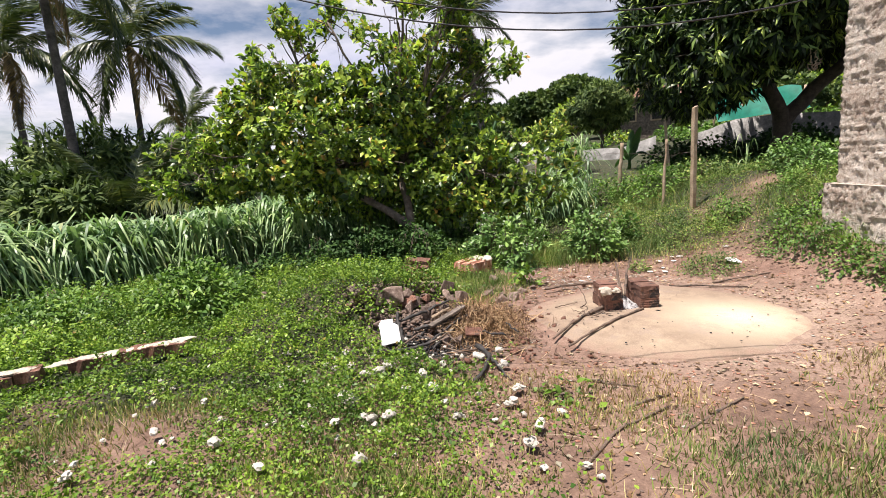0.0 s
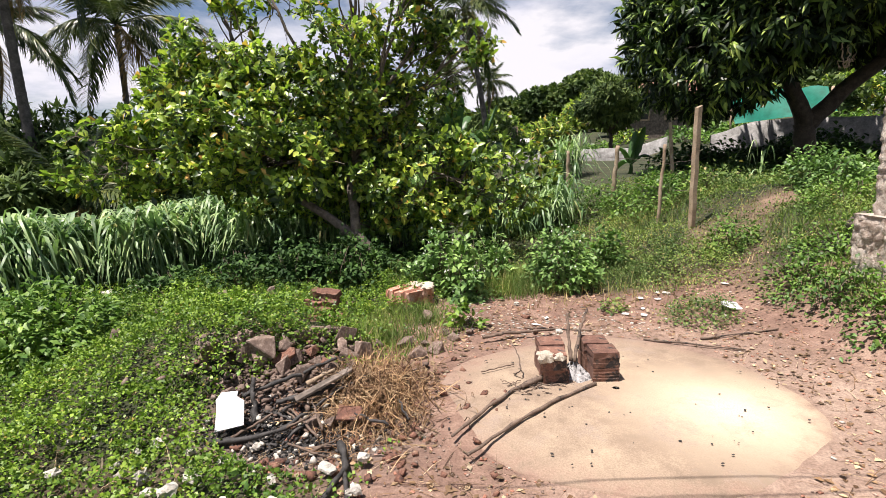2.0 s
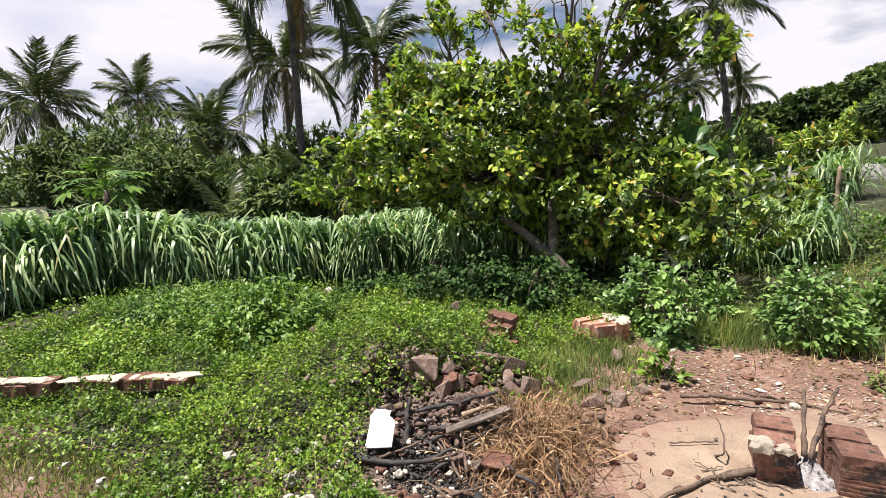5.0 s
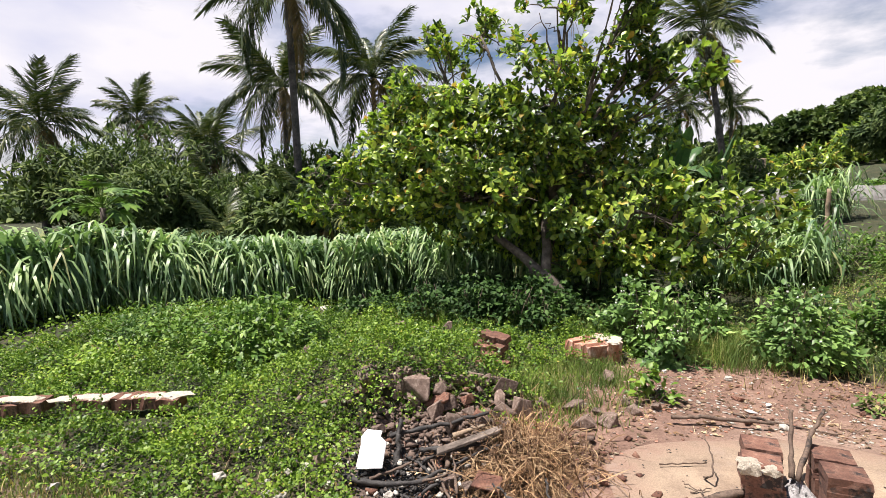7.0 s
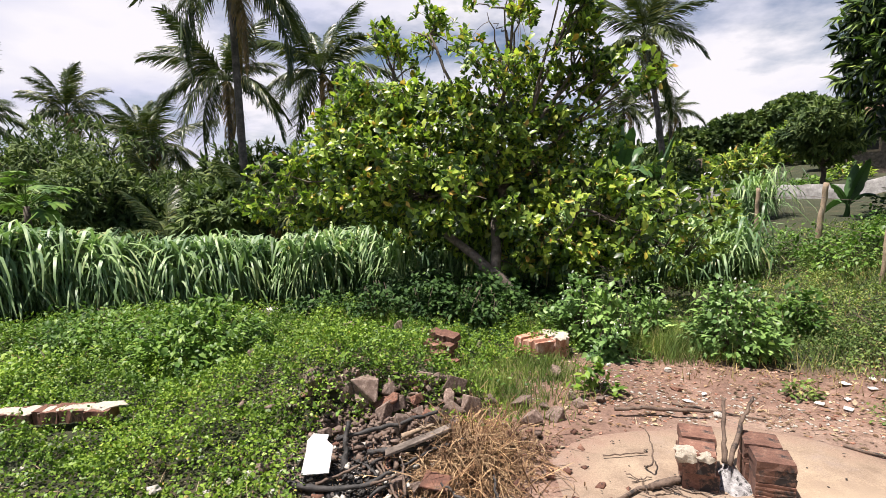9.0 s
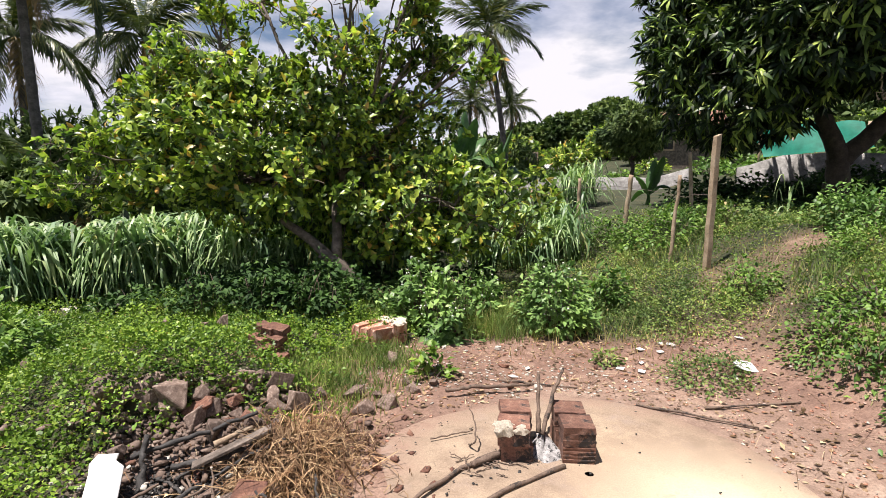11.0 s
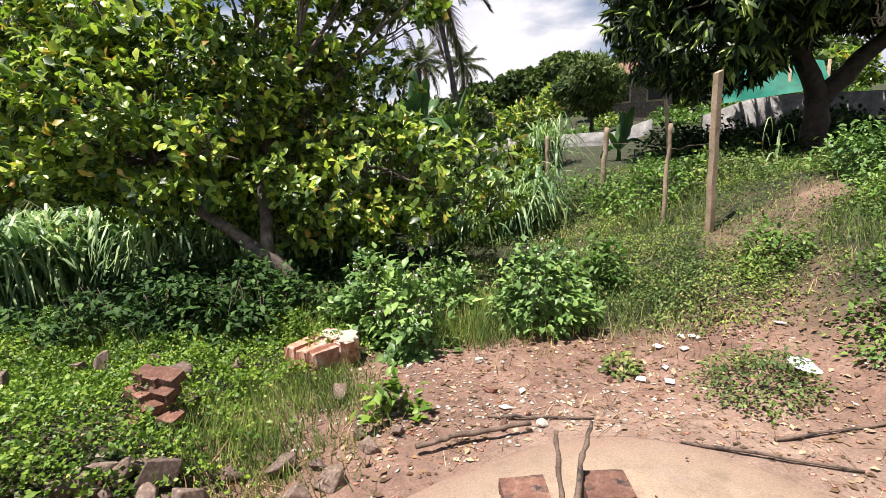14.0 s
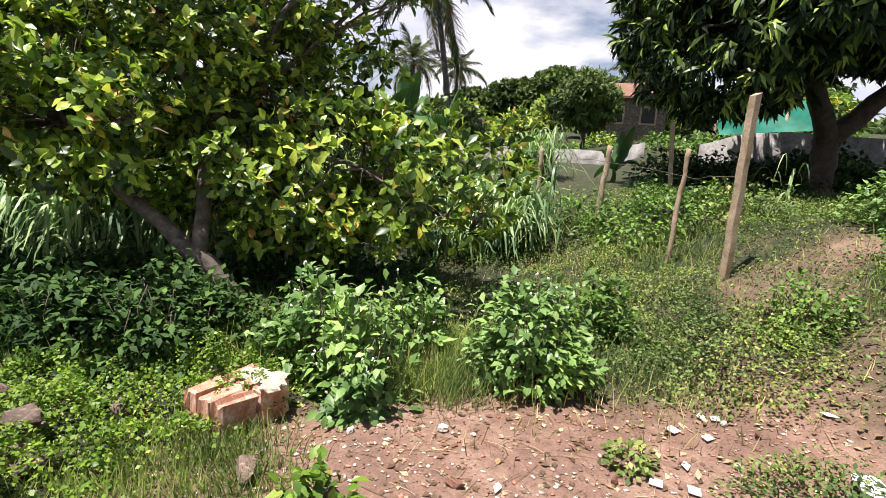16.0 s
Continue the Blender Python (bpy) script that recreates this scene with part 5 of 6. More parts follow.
def limbs(base, fork, lobes, r0, per=5, thick=0.42, splits=(), elbow=0.06):
    """Trunk from base to fork, limbs into every lobe, side branches; returns geometry and branch nodes."""
    g_ = Geo()
    base, fork = np.array(base, float), np.array(fork, float)
    tr = curve3(base, fork, (elbow, 0, 0.0), 8, r0 * 0.15)
    g_.add(*tube(tr, np.linspace(r0 * 1.25, r0 * 0.85, 8), 9))
    nodes = []
    starts = [fork]
    if splits:
        starts = []
        for s_ in splits:
            arm = curve3(tr[-2], s_, (0, 0, 0.05), 7, r0 * 0.12)
            g_.add(*tube(arm, np.linspace(r0 * 0.85, r0 * 0.6, 7), 8))
            starts.append(np.array(s_, float))
    for c, r in lobes:
        c, r = np.array(c), np.array(r)
        go = min(starts, key=lambda q: np.linalg.norm(q - c))
        main = curve3(go, c, (0, 0, 0.12 * r[2]), 10, 0.03 * r.mean())
        g_.add(*tube(main, np.linspace(r0 * thick, r0 * 0.2, 10), 7))
        nodes.append(main[4:])
        for _ in range(per):
            a_ = main[int(rng.integers(4, 10))]
            b_ = c + unit(1)[0] * r * 0.85
            br = curve3(a_, b_, (0, 0, 0.10 * r[2]), 8, 0.03 * r.mean())
            g_.add(*tube(br, np.linspace(r0 * 0.22, r0 * 0.06, 8), 5))
            nodes.append(br[2:])
    return g_, np.concatenate(nodes)


def rosettes(tips, out_dir, tpl, per, size, spread=1.0, droop=0.0, jitter=0.02):
    """Whorls of leaves round each tip, facing outward."""
    n_ = len(tips)
    P = tips.repeat(per, 0)
    O = out_dir.repeat(per, 0)
    d_ = O * (1 - 0.35 * spread) + unit(n_ * per) * spread
    d_[:, 2] -= droop
    up = O * 0.8 + np.array([0, -0.1, 0.9]) + rng.normal(0, 0.4, (n_ * per, 3))
    s_ = rng.uniform(*size, n_ * per)
    return scatter(tpl, P + rng.normal(0, jitter, P.shape), frames(d_, up), s_)


def leafy_tree(name, base, fork, lobes, n_tips, per, tpl, size, leaf, bark, r0, label, gap=0.0, shell=0.45, droop=0.0, spread=1.0, twig=True, group="", nb=5, splits=(), elbow=0.06):
    """A tapered trunk with limbs and a crown of single leaves; lobes are given relative to the base."""
    root = tagged(empty(name, base), label, "tree", group)
    wood, nodes = limbs((0, 0, -0.1), fork, lobes, r0, nb, splits=splits, elbow=elbow)
    tips = crown_points(lobes, n_tips, shell, gap, len(name))
    mid = np.mean([c for c, _ in lobes], 0)
    near = np.array([nodes[np.argmin(((nodes - q) ** 2).sum(1))] for q in tips])
    if twig:
        for q, s_ in zip(tips[::2], near[::2]):
            if 0.1 < np.linalg.norm(q - s_) < 1.6:
                wood.add(*tube(curve3(s_, q, (0, 0, 0.04), 4), np.linspace(r0 * 0.07, r0 * 0.02, 4), 3))
    out = tips - near + 0.35 * (tips - mid) + np.array([0, 0, 0.25])
    out /= np.linalg.norm(out, axis=1)[:, None] + 1e-9
    part("trunk", wood.mesh("trunk", bark, True), root)
    part("crown", mesh_np("crown", *rosettes(tips, out, tpl, per, size, spread, droop), leaf), root)
    return root


# cashew tree over the grass
cb = drop(-0.28, 8.25)
lob = [((-1.5, 0.3, 2.15), (1.9, 1.6, 1.2)), ((-0.1, 0.6, 3.1), (1.3, 1.2, 1.2)), ((-1.9, 0.4, 3.1), (0.9, 0.9, 0.8)), ((1.5, 0.2, 1.25), (1.5, 1.1, 0.75)), ((-3.2, 0.0, 1.7), (1.2, 1.0, 0.62)), ((0.4, 1.0, 2.2), (1.3, 1.1, 1.1)), ((1.0, 0.7, 3.55), (0.55, 0.6, 0.6)), ((0.1, 0.3, 4.35), (0.8, 0.7, 0.5)), ((-0.9, -0.6, 1.6), (1.2, 0.7, 0.5)),
       ((-1.9, 0.4, 3.75), (0.3, 0.35, 0.55)), ((-1.2, 0.4, 4.0), (0.35, 0.4, 0.5)), ((0.95, 0.6, 4.3), (0.35, 0.4, 0.6)), ((1.6, 0.6, 3.2), (0.55, 0.5, 0.35)), ((-2.7, 0.2, 2.6), (0.4, 0.5, 0.5)), ((0.6, 0.3, 1.0), (1.1, 0.8, 0.65)), ((-0.9, 1.3, 1.3), (1.7, 0.8, 0.8))]
lob = [((c[0] - 0.22, c[1] + 0.47, c[2]), r) for c, r in lob]
leafy_tree("cashew_tree", cb, (-0.40, 0.0, 0.66), lob, 9400, 8, OVAL, (0.075, 0.15), M["cashew"], M["bark"], 0.085, "spreading cashew tree with rounded glossy yellow-green leaves", 0.44, 0.30, 0.0, 1.0, splits=[(-1.3, 0.5, 1.15), (-0.4, 0.8, 1.5)], elbow=0.24)
# mango tree beyond the fence
mb = drop(9.0, 13.4)
lob = [((0.0, 0.0, 4.9), (3.6, 3.6, 2.0)), ((-2.5, -0.3, 2.75), (1.7, 2.2, 1.45)), ((2.2, -1.6, 4.0), (2.6, 2.4, 1.4)), ((-0.8, -2.0, 4.2), (2.4, 2.0, 1.3)), ((-2.0, 0.8, 5.4), (2.2, 2.2, 1.5)), ((1.4, 0, 6.2), (2.4, 2.4, 1.4)), ((3.6, -2.8, 3.3), (1.8, 1.6, 1.1)), ((3.4, -1.6, 5.2), (2.6, 2.4, 1.6)), ((2.6, 1.6, 4.2), (2.6, 2.4, 1.6)), ((0.0, 2.2, 4.2), (3.0, 2.0, 1.5)), ((-2.9, 0.3, 3.7), (1.3, 1.5, 1.2)), ((0.6, -3.0, 3.9), (2.0, 1.4, 1.0)), ((-1.7, -1.8, 3.1), (1.4, 1.4, 1.0))]
leafy_tree("mango_tree", mb, (-0.1, 0, 1.15), lob, 12500, 10, LANCE, (0.20, 0.35), M["mango"], M["bark_dark"], 0.23, "large mango tree with drooping lance-shaped leaves, mostly coloured dark as crown shade", 0.05, 0.62, 0.55, 1.0, twig=False, splits=[(-0.75, -0.1, 2.5), (1.3, -0.3, 2.4)])
for k in range(4):
    a_ = np.array([7.75 + rng.normal(0, 0.1), 10.6, 2.85])
    b_ = a_ + np.array([rng.uniform(-0.1, 0.45), rng.normal(0, 0.1), rng.uniform(0.1, 0.5)])
    stick("dead_branch", [a_, (a_ + b_) / 2 + np.array([0, 0, 0.06]), b_], 0.016, 0.007, M["post"], "bare bleached dead branch in the mango crown", 5, 0.02, "dead branches in the mango")["category"] = "branch"

# smaller trees beyond the grey wall, and far trees
def round_tree(name, x, y, r_, h_, n_, leaf, label, group="", tpl=LANCE, per=8, size=(0.25, 0.45), flat=0.8, droop=0.4):
    b_ = drop(x, y)
    g_ = np.random.default_rng(int(abs(x * 31 + y * 17)))
    lobes = [((0, 0, h_ - r_ * flat), (r_ * 0.85, r_ * 0.85, r_ * flat))]
    for k in range(5):
        a_ = k * 1.26 + g_.uniform(0, 0.8)
        lobes.append(((r_ * 0.62 * math.cos(a_), r_ * 0.62 * math.sin(a_), h_ - r_ * flat * g_.uniform(0.7, 1.5)), (r_ * g_.uniform(0.35, 0.6),) * 2 + (r_ * g_.uniform(0.3, 0.5),)))
    return leafy_tree(name, b_, (0, 0, max(0.4, h_ - 2.1 * r_ * flat)), lobes, n_, per, tpl, size, leaf, M["bark_dark"], max(0.06, r_ * 0.06), label, 0.1, 0.55, droop, 1.0, False, group, 2)


round_tree("round_mango", 8.7, 27.2, 1.6, 3.9, 1500, M["far"], "round-headed young mango tree behind the grey wall", size=(0.22, 0.38))
round_tree("round_mango", 5.9, 27.5, 1.0, 2.2, 260, M["cashew"], "small bright green bush tree behind the grey wall", size=(0.25, 0.4))
far_label = "distant broad-crowned green tree on the hillside"
for x, y, r_, h_ in ((6.8, 57, 2.6, 5.6), (10.2, 56, 3.0, 5.8), (14.6, 55, 3.4, 7.2), (19.0, 53, 3.2, 5.6), (24, 50, 3.6, 5.4), (2.5, 66, 3.0, 3.6), (31, 46, 4.5, 6)):
    round_tree("hill_tree", x, y, r_, h_ * 0.74, 1000, M["far"], far_label, "trees on the hill", CHIP, 9, (0.35, 0.65), 0.6, 0.1)
for x, y, r_, h_ in ((-10.8, 16.4, 1.9, 4.0), (-8.6, 19.8, 2.2, 4.2), (-16.6, 14.4, 2.0, 3.8), (-9.6, 13.2, 1.3, 2.6), (-25.4, 19.8, 4.3, 6.9), (-26.5, 17.0, 2.8, 5.4), (-22.3, 17.2, 2.4, 5.2), (-16.3, 15.2, 2.0, 2.9), (-19.5, 16.0, 2.4, 3.6), (-32, 22, 4.5, 6), (-13.0, 27, 3.2, 4.4), (-21, 29, 3.5, 4.8), (-6.5, 30, 3.5, 4.6), (-9, 38, 4, 5.2), (-2.5, 26, 2.2, 3.4), (3.0, 33, 2.6, 3.0), (-1.2, 17.5, 1.6, 3.0), (-3.4, 17, 1.8, 2.6), (-27, 10, 3.0, 4.6), (0.8, 21, 1.6, 2.8), (-14, 17.5, 1.9, 3.0), (-12.3, 21, 2.3, 3.6), (-18.6, 19.6, 2.4, 3.8), (-9.0, 19.0, 2.0, 3.0)):
    round_tree("valley_tree", x, y, r_, h_, 560, M["far"], "bushy green tree standing in the palm grove", "trees in the valley", LANCE, 9, (0.35, 0.6) if r_ > 2.5 else (0.25, 0.42), 0.75, 0.3)
for k in range(34):
    x, y = rng.uniform(1.0, 30.0), rng.uniform(34, 56)
    r_ = rng.uniform(1.2, 2.4)
    round_tree("hillside_bush_tree", x, y, r_, r_ * rng.uniform(1.0, 1.5), 240, M["far"] if k % 2 else M["cashew"], "low bushy tree on the hillside", "trees on the hill", CHIP, 8, (0.25, 0.5), 0.6, 0.1)
# woods along the skyline
lobes = []
for k in range(110):
    a_ = math.radians(-78 + 150 * k / 109 + rng.normal(0, 0.6))
    d_ = rng.uniform(80, 125)
    x, y = d_ * math.sin(a_), d_ * math.cos(a_)
    r_ = rng.uniform(3.0, 5.5) * (1.0 if x < 0 else 0.7)
    lobes.append(((x, y, float(land(x, y)) + r_ * 0.45), (r_, r_, r_ * 0.62)))
tips = crown_points(lobes, 5500, 0.8)
out = np.stack([rng.normal(0, 0.5, len(tips)), rng.normal(-0.4, 0.5, len(tips)), rng.uniform(0.2, 1, len(tips))], -1)
tagged(part("far_woods", mesh_np("far_woods", *rosettes(tips, out, CHIP, 8, (0.7, 1.5), 1.0, 0.1, 0.6), M["far"])), "hazy green woods along the skyline", "woods", kind="stuff")


# ---- coconut palms ----
def frond_mesh(name, length, sag, mat, seed, hang=0.8):
    """An arching rib with drooping leaflets on both sides, along +y."""
    g_ = np.random.default_rng(seed)
    t_ = np.linspace(0, 1, 15)
    rib = np.stack([0.06 * np.sin(t_ * 3 + seed) * length * 0.3, length * t_ * (1 - 0.16 * sag * t_), length * (0.30 * t_ - sag * 0.62 * t_ ** 2.2)], -1)
    geo = Geo().add(*tube(rib, np.linspace(0.035, 0.006, 15), 4))
    n_ = 78
    u = np.linspace(0.16, 0.995, n_)
    c_ = np.stack([np.interp(u, t_, rib[:, k]) for k in range(3)], -1)
    lf = strip([(0, 0.018, 0), (0.5, 0.026, -0.02), (1.0, 0.003, -0.32)])
    for side in (-1, 1):
        ll = length * 0.26 * np.sin(np.pi * np.clip(0.12 + 0.80 * u, 0, 1)) ** 0.7 * g_.uniform(0.8, 1.1, n_)
        d_ = np.stack([side * np.ones(n_), np.full(n_, 0.55) + 0.5 * u, -hang * g_.uniform(0.3, 1.0, n_)], -1) + g_.normal(0, 0.10, (n_, 3))
        up = np.stack([side * 0.5 * np.ones(n_), np.zeros(n_), np.ones(n_)], -1) + g_.normal(0, 0.25, (n_, 3))
        geo.add(*scatter(lf, c_, frames(d_, up), np.stack([np.full(n_, 0.8), ll, ll], -1)))
    return geo.mesh(name, mat)


FROND = [frond_mesh("frond", 3.4, s_, M["palm"], k, h_) for k, (s_, h_) in enumerate(((0.5, 0.5), (0.85, 0.8), (1.2, 1.1), (1.5, 1.3)))]
FROND_DRY = frond_mesh("dry_frond", 2.9, 1.7, M["palm_dry"], 9, 1.4)
PALM_LABEL = "tall coconut palm with ragged drooping fronds and ringed trunk"


def palm(x, y, top, r_=0.13, lean=(0, 0), size=1.0, seed=0, fronds=22, label=PALM_LABEL):
    b_ = drop(x, y)
    h_ = top - b_[2]
    g_ = np.random.default_rng(seed + 77)
    root = tagged(empty("coconut_palm", b_), label, "palm tree", "coconut palms")
    n_ = max(8, int(h_ / 0.14))
    t_ = np.linspace(0, 1, n_)
    pts = np.stack([lean[0] * t_ ** 1.4, lean[1] * t_ ** 1.4, -0.1 + (h_ + 0.1) * t_], -1)
    rad = r_ * (1.0 - 0.35 * t_ + 0.45 * np.exp(-t_ * h_ * 2.2)) * (1 + 0.045 * (np.arange(n_) % 2))
    part("trunk", Geo().add(*tube(pts, rad, 9)).mesh("palm_trunk", M["palm_bark"], False), root)
    head = pose(lean[0], lean[1], h_)
    for k in range(fronds):
        q = k / fronds
        kind = FROND[min(3, int(q * 3.6 + g_.uniform(0, 0.5)))]
        tilt = 66 - 105 * q + g_.normal(0, 7)
        if k >= fronds - 2:
            kind, tilt = FROND_DRY, -35
        s_ = size * g_.uniform(0.66, 0.92)
        part("frond", kind, root, at=head @ pose(0, 0, 0, 0, 0, k * 137.5 + g_.normal(0, 9)) @ pose(0, 0, 0, tilt, g_.normal(0, 10), 0) @ Matrix.Diagonal((s_, s_, s_, 1)))
    for k in range(5):
        part("coconut", COCO, root, at=head @ pose(0.16 * math.cos(k * 1.3), 0.16 * math.sin(k * 1.3), -0.18 - 0.05 * (k % 2)))
    return root


COCO = stone_mesh("coconut", surface("coconut_husk", [(0.3, (0.10, 0.10, 0.03)), (0.7, (0.25, 0.17, 0.05))], 8), 500, 1.2, 1)
COCO.transform(Matrix.Scale(0.24, 4))
palm(-10.30, 14.90, 8.2, 0.145, (-0.15, 0.0), 1.25, 1)
palm(-17.6, 22.5, 7.3, 0.16, (-0.2, 0.1), 1.4, 2)
palm(-15.3, 27.2, 8.3, 0.17, (0.2, -0.2), 1.65, 3)
palm(-30.2, 17.4, 5.7, 0.22, (0.1, 0.2), 1.45, 4)
palm(-23.9, 23.2, 4.4, 0.20, (0.1, 0.0), 1.35, 5)
palm(-32.0, 24.2, 6.9, 0.20, (0.2, 0.0), 1.2, 6)
palm(2.9, 29.7, 9.0, 0.17, (-1.15, 0.0), 1.35, 7)
palm(0.4, 49.7, 8.3, 0.18, (0.2, 0.0), 1.2, 8)
palm(4.4, 49.6, 8.0, 0.18, (0.0, 0.0), 1.0, 9)
palm(-38, 34, 7.0, 0.2, (0.3, 0.0), 1.2, 11)
palm(-19, 40, 6.0, 0.2, (0.3, 0.0), 1.1, 12)
palm(14.6, 36, 6.6, 0.18, (0.2, 0.0), 0.9, 13)
YOUNG = "young coconut palm with fronds rising from the ground"
palm(-8.3, 13.6, 0.7, 0.10, (0, 0), 1.05, 21, 13, YOUNG)
palm(-11.8, 13.2, 0.3, 0.10, (0, 0), 0.75, 22, 10, YOUNG)
palm(-20.5, 20.6, 1.6, 0.12, (0, 0), 1.0, 23, 12, YOUNG)
palm(-14.5, 19.5, 1.0, 0.12, (0, 0), 0.9, 24, 11, YOUNG)


# ---- bananas and papaya ----
def banana_leaf_mesh(name, length, sag, seed):
    g_ = np.random.default_rng(seed)
    n_ = 16
    t_ = np.linspace(0, 1, n_)
    y_, z_ = length * t_ * (1 - 0.25 * sag * t_), length * (0.75 * t_ - sag * 0.75 * t_ ** 2)
    w = length * 0.15 * np.sin(np.pi * np.clip(0.06 + 0.94 * t_, 0, 1)) ** 0.55 * (t_ > 0.12) + 0.012
    v, f = [], []
    for k in range(n_):
        tear = g_.uniform(0.82, 1.0, 2)
        v += [(-w[k] * tear[0], y_[k], z_[k] - 0.18 * w[k] * g_.uniform(0.2, 2)), (-w[k] * 0.5, y_[k], z_[k] + 0.22 * w[k]), (0, y_[k], z_[k]), (w[k] * 0.5, y_[k], z_[k] + 0.22 * w[k]), (w[k] * tear[1], y_[k], z_[k] - 0.18 * w[k] * g_.uniform(0.2, 2))]
    for k in range(n_ - 1):
        for c_ in range(4):
            f.append((5 * k + c_, 5 * k + c_ + 1, 5 * k + c_ + 6, 5 * k + c_ + 5))
    geo = Geo().add(v, f).add(*tube(np.stack([np.zeros(n_), y_, z_ - 0.012], -1), np.linspace(0.028, 0.005, n_), 5))
    return geo.mesh(name, M["banana"], True)


BAN = [banana_leaf_mesh("banana_leaf", 1.7, s_, k) for k, s_ in enumerate((0.15, 0.6, 1.1, 1.5))]


def banana(x, y, stem, size, seed, n_=7):
    g_ = np.random.default_rng(seed)
    b_ = drop(x, y)
    root = tagged(empty("banana_plant", b_), "banana plant with broad upright paddle leaves", "banana plant", "banana plants")
    part("stem", Geo().add(*tube(curve3((0, 0, -0.1), (0.05, 0, stem), (0.03, 0, 0), 7), np.linspace(0.13, 0.07, 7) * size, 9)).mesh("banana_stem", M["shade"], True), root)
    for k in range(n_):
        s_ = size * g_.uniform(0.8, 1.1)
        part("banana_leaf", BAN[min(3, k * 4 // n_)], root, at=pose(0.05, 0, stem - 0.05, 0, 0, k * 137.5 + seed * 40) @ pose(0, 0, 0, 48 - 9 * k, g_.normal(0, 12), 0) @ Matrix.Diagonal((s_, s_, s_, 1)))


banana(0.75, 18.9, 1.9, 1.1, 1)
banana(-0.2, 18.2, 1.5, 1.0, 2)
banana(1.9, 20.2, 1.3, 0.9, 3)
banana(-10.1, 13.0, 0.5, 0.6, 4, 6)
banana(5.4, 14.6, 0.25, 0.5, 5, 5)

pb = drop(-10.9, 8.9)
papaya = tagged(empty("papaya_tree", pb), "slender papaya tree with lobed leaves on long stalks", "tree")
part("trunk", Geo().add(*tube(curve3((0, 0, -0.1), (0, 0, 1.9), (0.04, 0, 0), 9), np.linspace(0.09, 0.06, 9), 8)).mesh("papaya_trunk", M["bark"], True), papaya)
FAN = Geo()
for k in range(9):
    a_ = math.radians(-128 + 32 * k)
    s_ = 0.27 + 0.12 * math.cos(a_)
    FAN.add(*scatter(LANCE, np.zeros((1, 3)), frames(np.array([[math.sin(a_), math.cos(a_), 0.05]]), np.array([[0, 0, 1.0]])), np.array([[s_ * 1.9, s_, s_]])))
FAN = FAN.mesh("papaya_leaf", M["weed"])
for k in range(22):
    el, az_ = rng.uniform(-15, 65), k * 137.5
    ll = rng.uniform(0.5, 0.85)
    q = pose(0, 0, 1.75 + 0.012 * k, 0, 0, az_) @ pose(0, 0, 0, el, 0, 0)
    stalk = part("leaf_stalk", Geo().add(*tube([(0, 0, 0), (0, ll * 0.5, 0.02), (0, ll, 0)], 0.010, 4)).mesh("leaf_stalk", M["weed"]), papaya, at=q)
    part("leaf", FAN, stalk, at=pose(0, ll, 0, -35, 0, 0))

# ---- tall napier grass along the hollow ----
def napier(name, line, width, n_, height, label, lean=(0.3, -1.0)):
    """Dense clumps of long drooping blades following a line on the plan."""
    line = np.array(line, float)
    seg = np.concatenate([[0], np.cumsum(np.linalg.norm(np.diff(line, axis=0), axis=1))])
    u = rng.uniform(0, seg[-1], n_)
    x, y = np.interp(u, seg, line[:, 0]), np.interp(u, seg, line[:, 1])
    off = rng.uniform(0, 1, n_) ** 0.8 * width
    x, y = x + rng.normal(0, 0.12, n_), y + off
    dense = sstep(-0.75, 0.1, waves(x, y, 5.5, 33)) > rng.uniform(0, 1, n_)
    x, y = x[dense], y[dense]
    n_ = len(x)
    culm = height * rng.uniform(0.05, 1.0, n_) * (1 + 0.24 * waves(x, y, 2.4, 31) + 0.20 * waves(x, y, 6.5, 32))
    p_ = np.stack([x, y, land(x, y) + culm * 0.62], -1)
    a_ = np.where(rng.uniform(0, 1, n_) < 0.55, rng.uniform(0, 6.283, n_), rng.normal(math.atan2(lean[1], lean[0]), 1.0, n_))
    d_ = np.stack([np.cos(a_), np.sin(a_), np.zeros(n_)], -1)
    s_ = rng.uniform(0.5, 1.15, n_) * height * 0.72
    size = np.stack([s_ * rng.uniform(0.45, 0.95, n_), s_ * rng.uniform(0.5, 1.25, n_), s_ * rng.uniform(0.6, 1.15, n_)], -1)
    g_ = Geo().add(*scatter(DROOP, p_, frames(d_, np.array([[0, 0, 1.0]]) + rng.normal(0, 0.12, (n_, 3))), size))
    m_ = n_ // 9
    q = p_[:m_].copy()
    q[:, 2] = land(q[:, 0], q[:, 1])
    g_.add(*scatter(ARCH, q, frames(unit(m_) * (1, 1, 0), np.array([[0, 0, 1.0]])), np.stack([np.full(m_, 1.3) * height, np.full(m_, 0.7) * height, rng.uniform(0.8, 1.1, m_) * height], -1)))
    return tagged(part(name, g_.mesh(name, M["napier"])), label, "tall grass", kind="stuff")


napier("napier_grass", [(-7.6, 4.2), (-7.2, 5.6), (-6.5, 7.4), (-5.2, 9.2), (-3.8, 10.3), (-2.0, 10.8), (0.2, 10.9)], 2.6, 28000, 1.3, "dense stand of tall grass with long drooping leaves")
napier("napier_clump", [(1.2, 10.6), (2.2, 10.4), (2.9, 10.5)], 1.5, 1700, 1.1, "clump of tall grass with long drooping leaves by the fence", (0.4, -0.8))
napier("napier_clump", [(3.6, 15.2), (4.4, 15.2)], 0.8, 260, 1.2, "clump of tall grass with long drooping leaves by the fence")
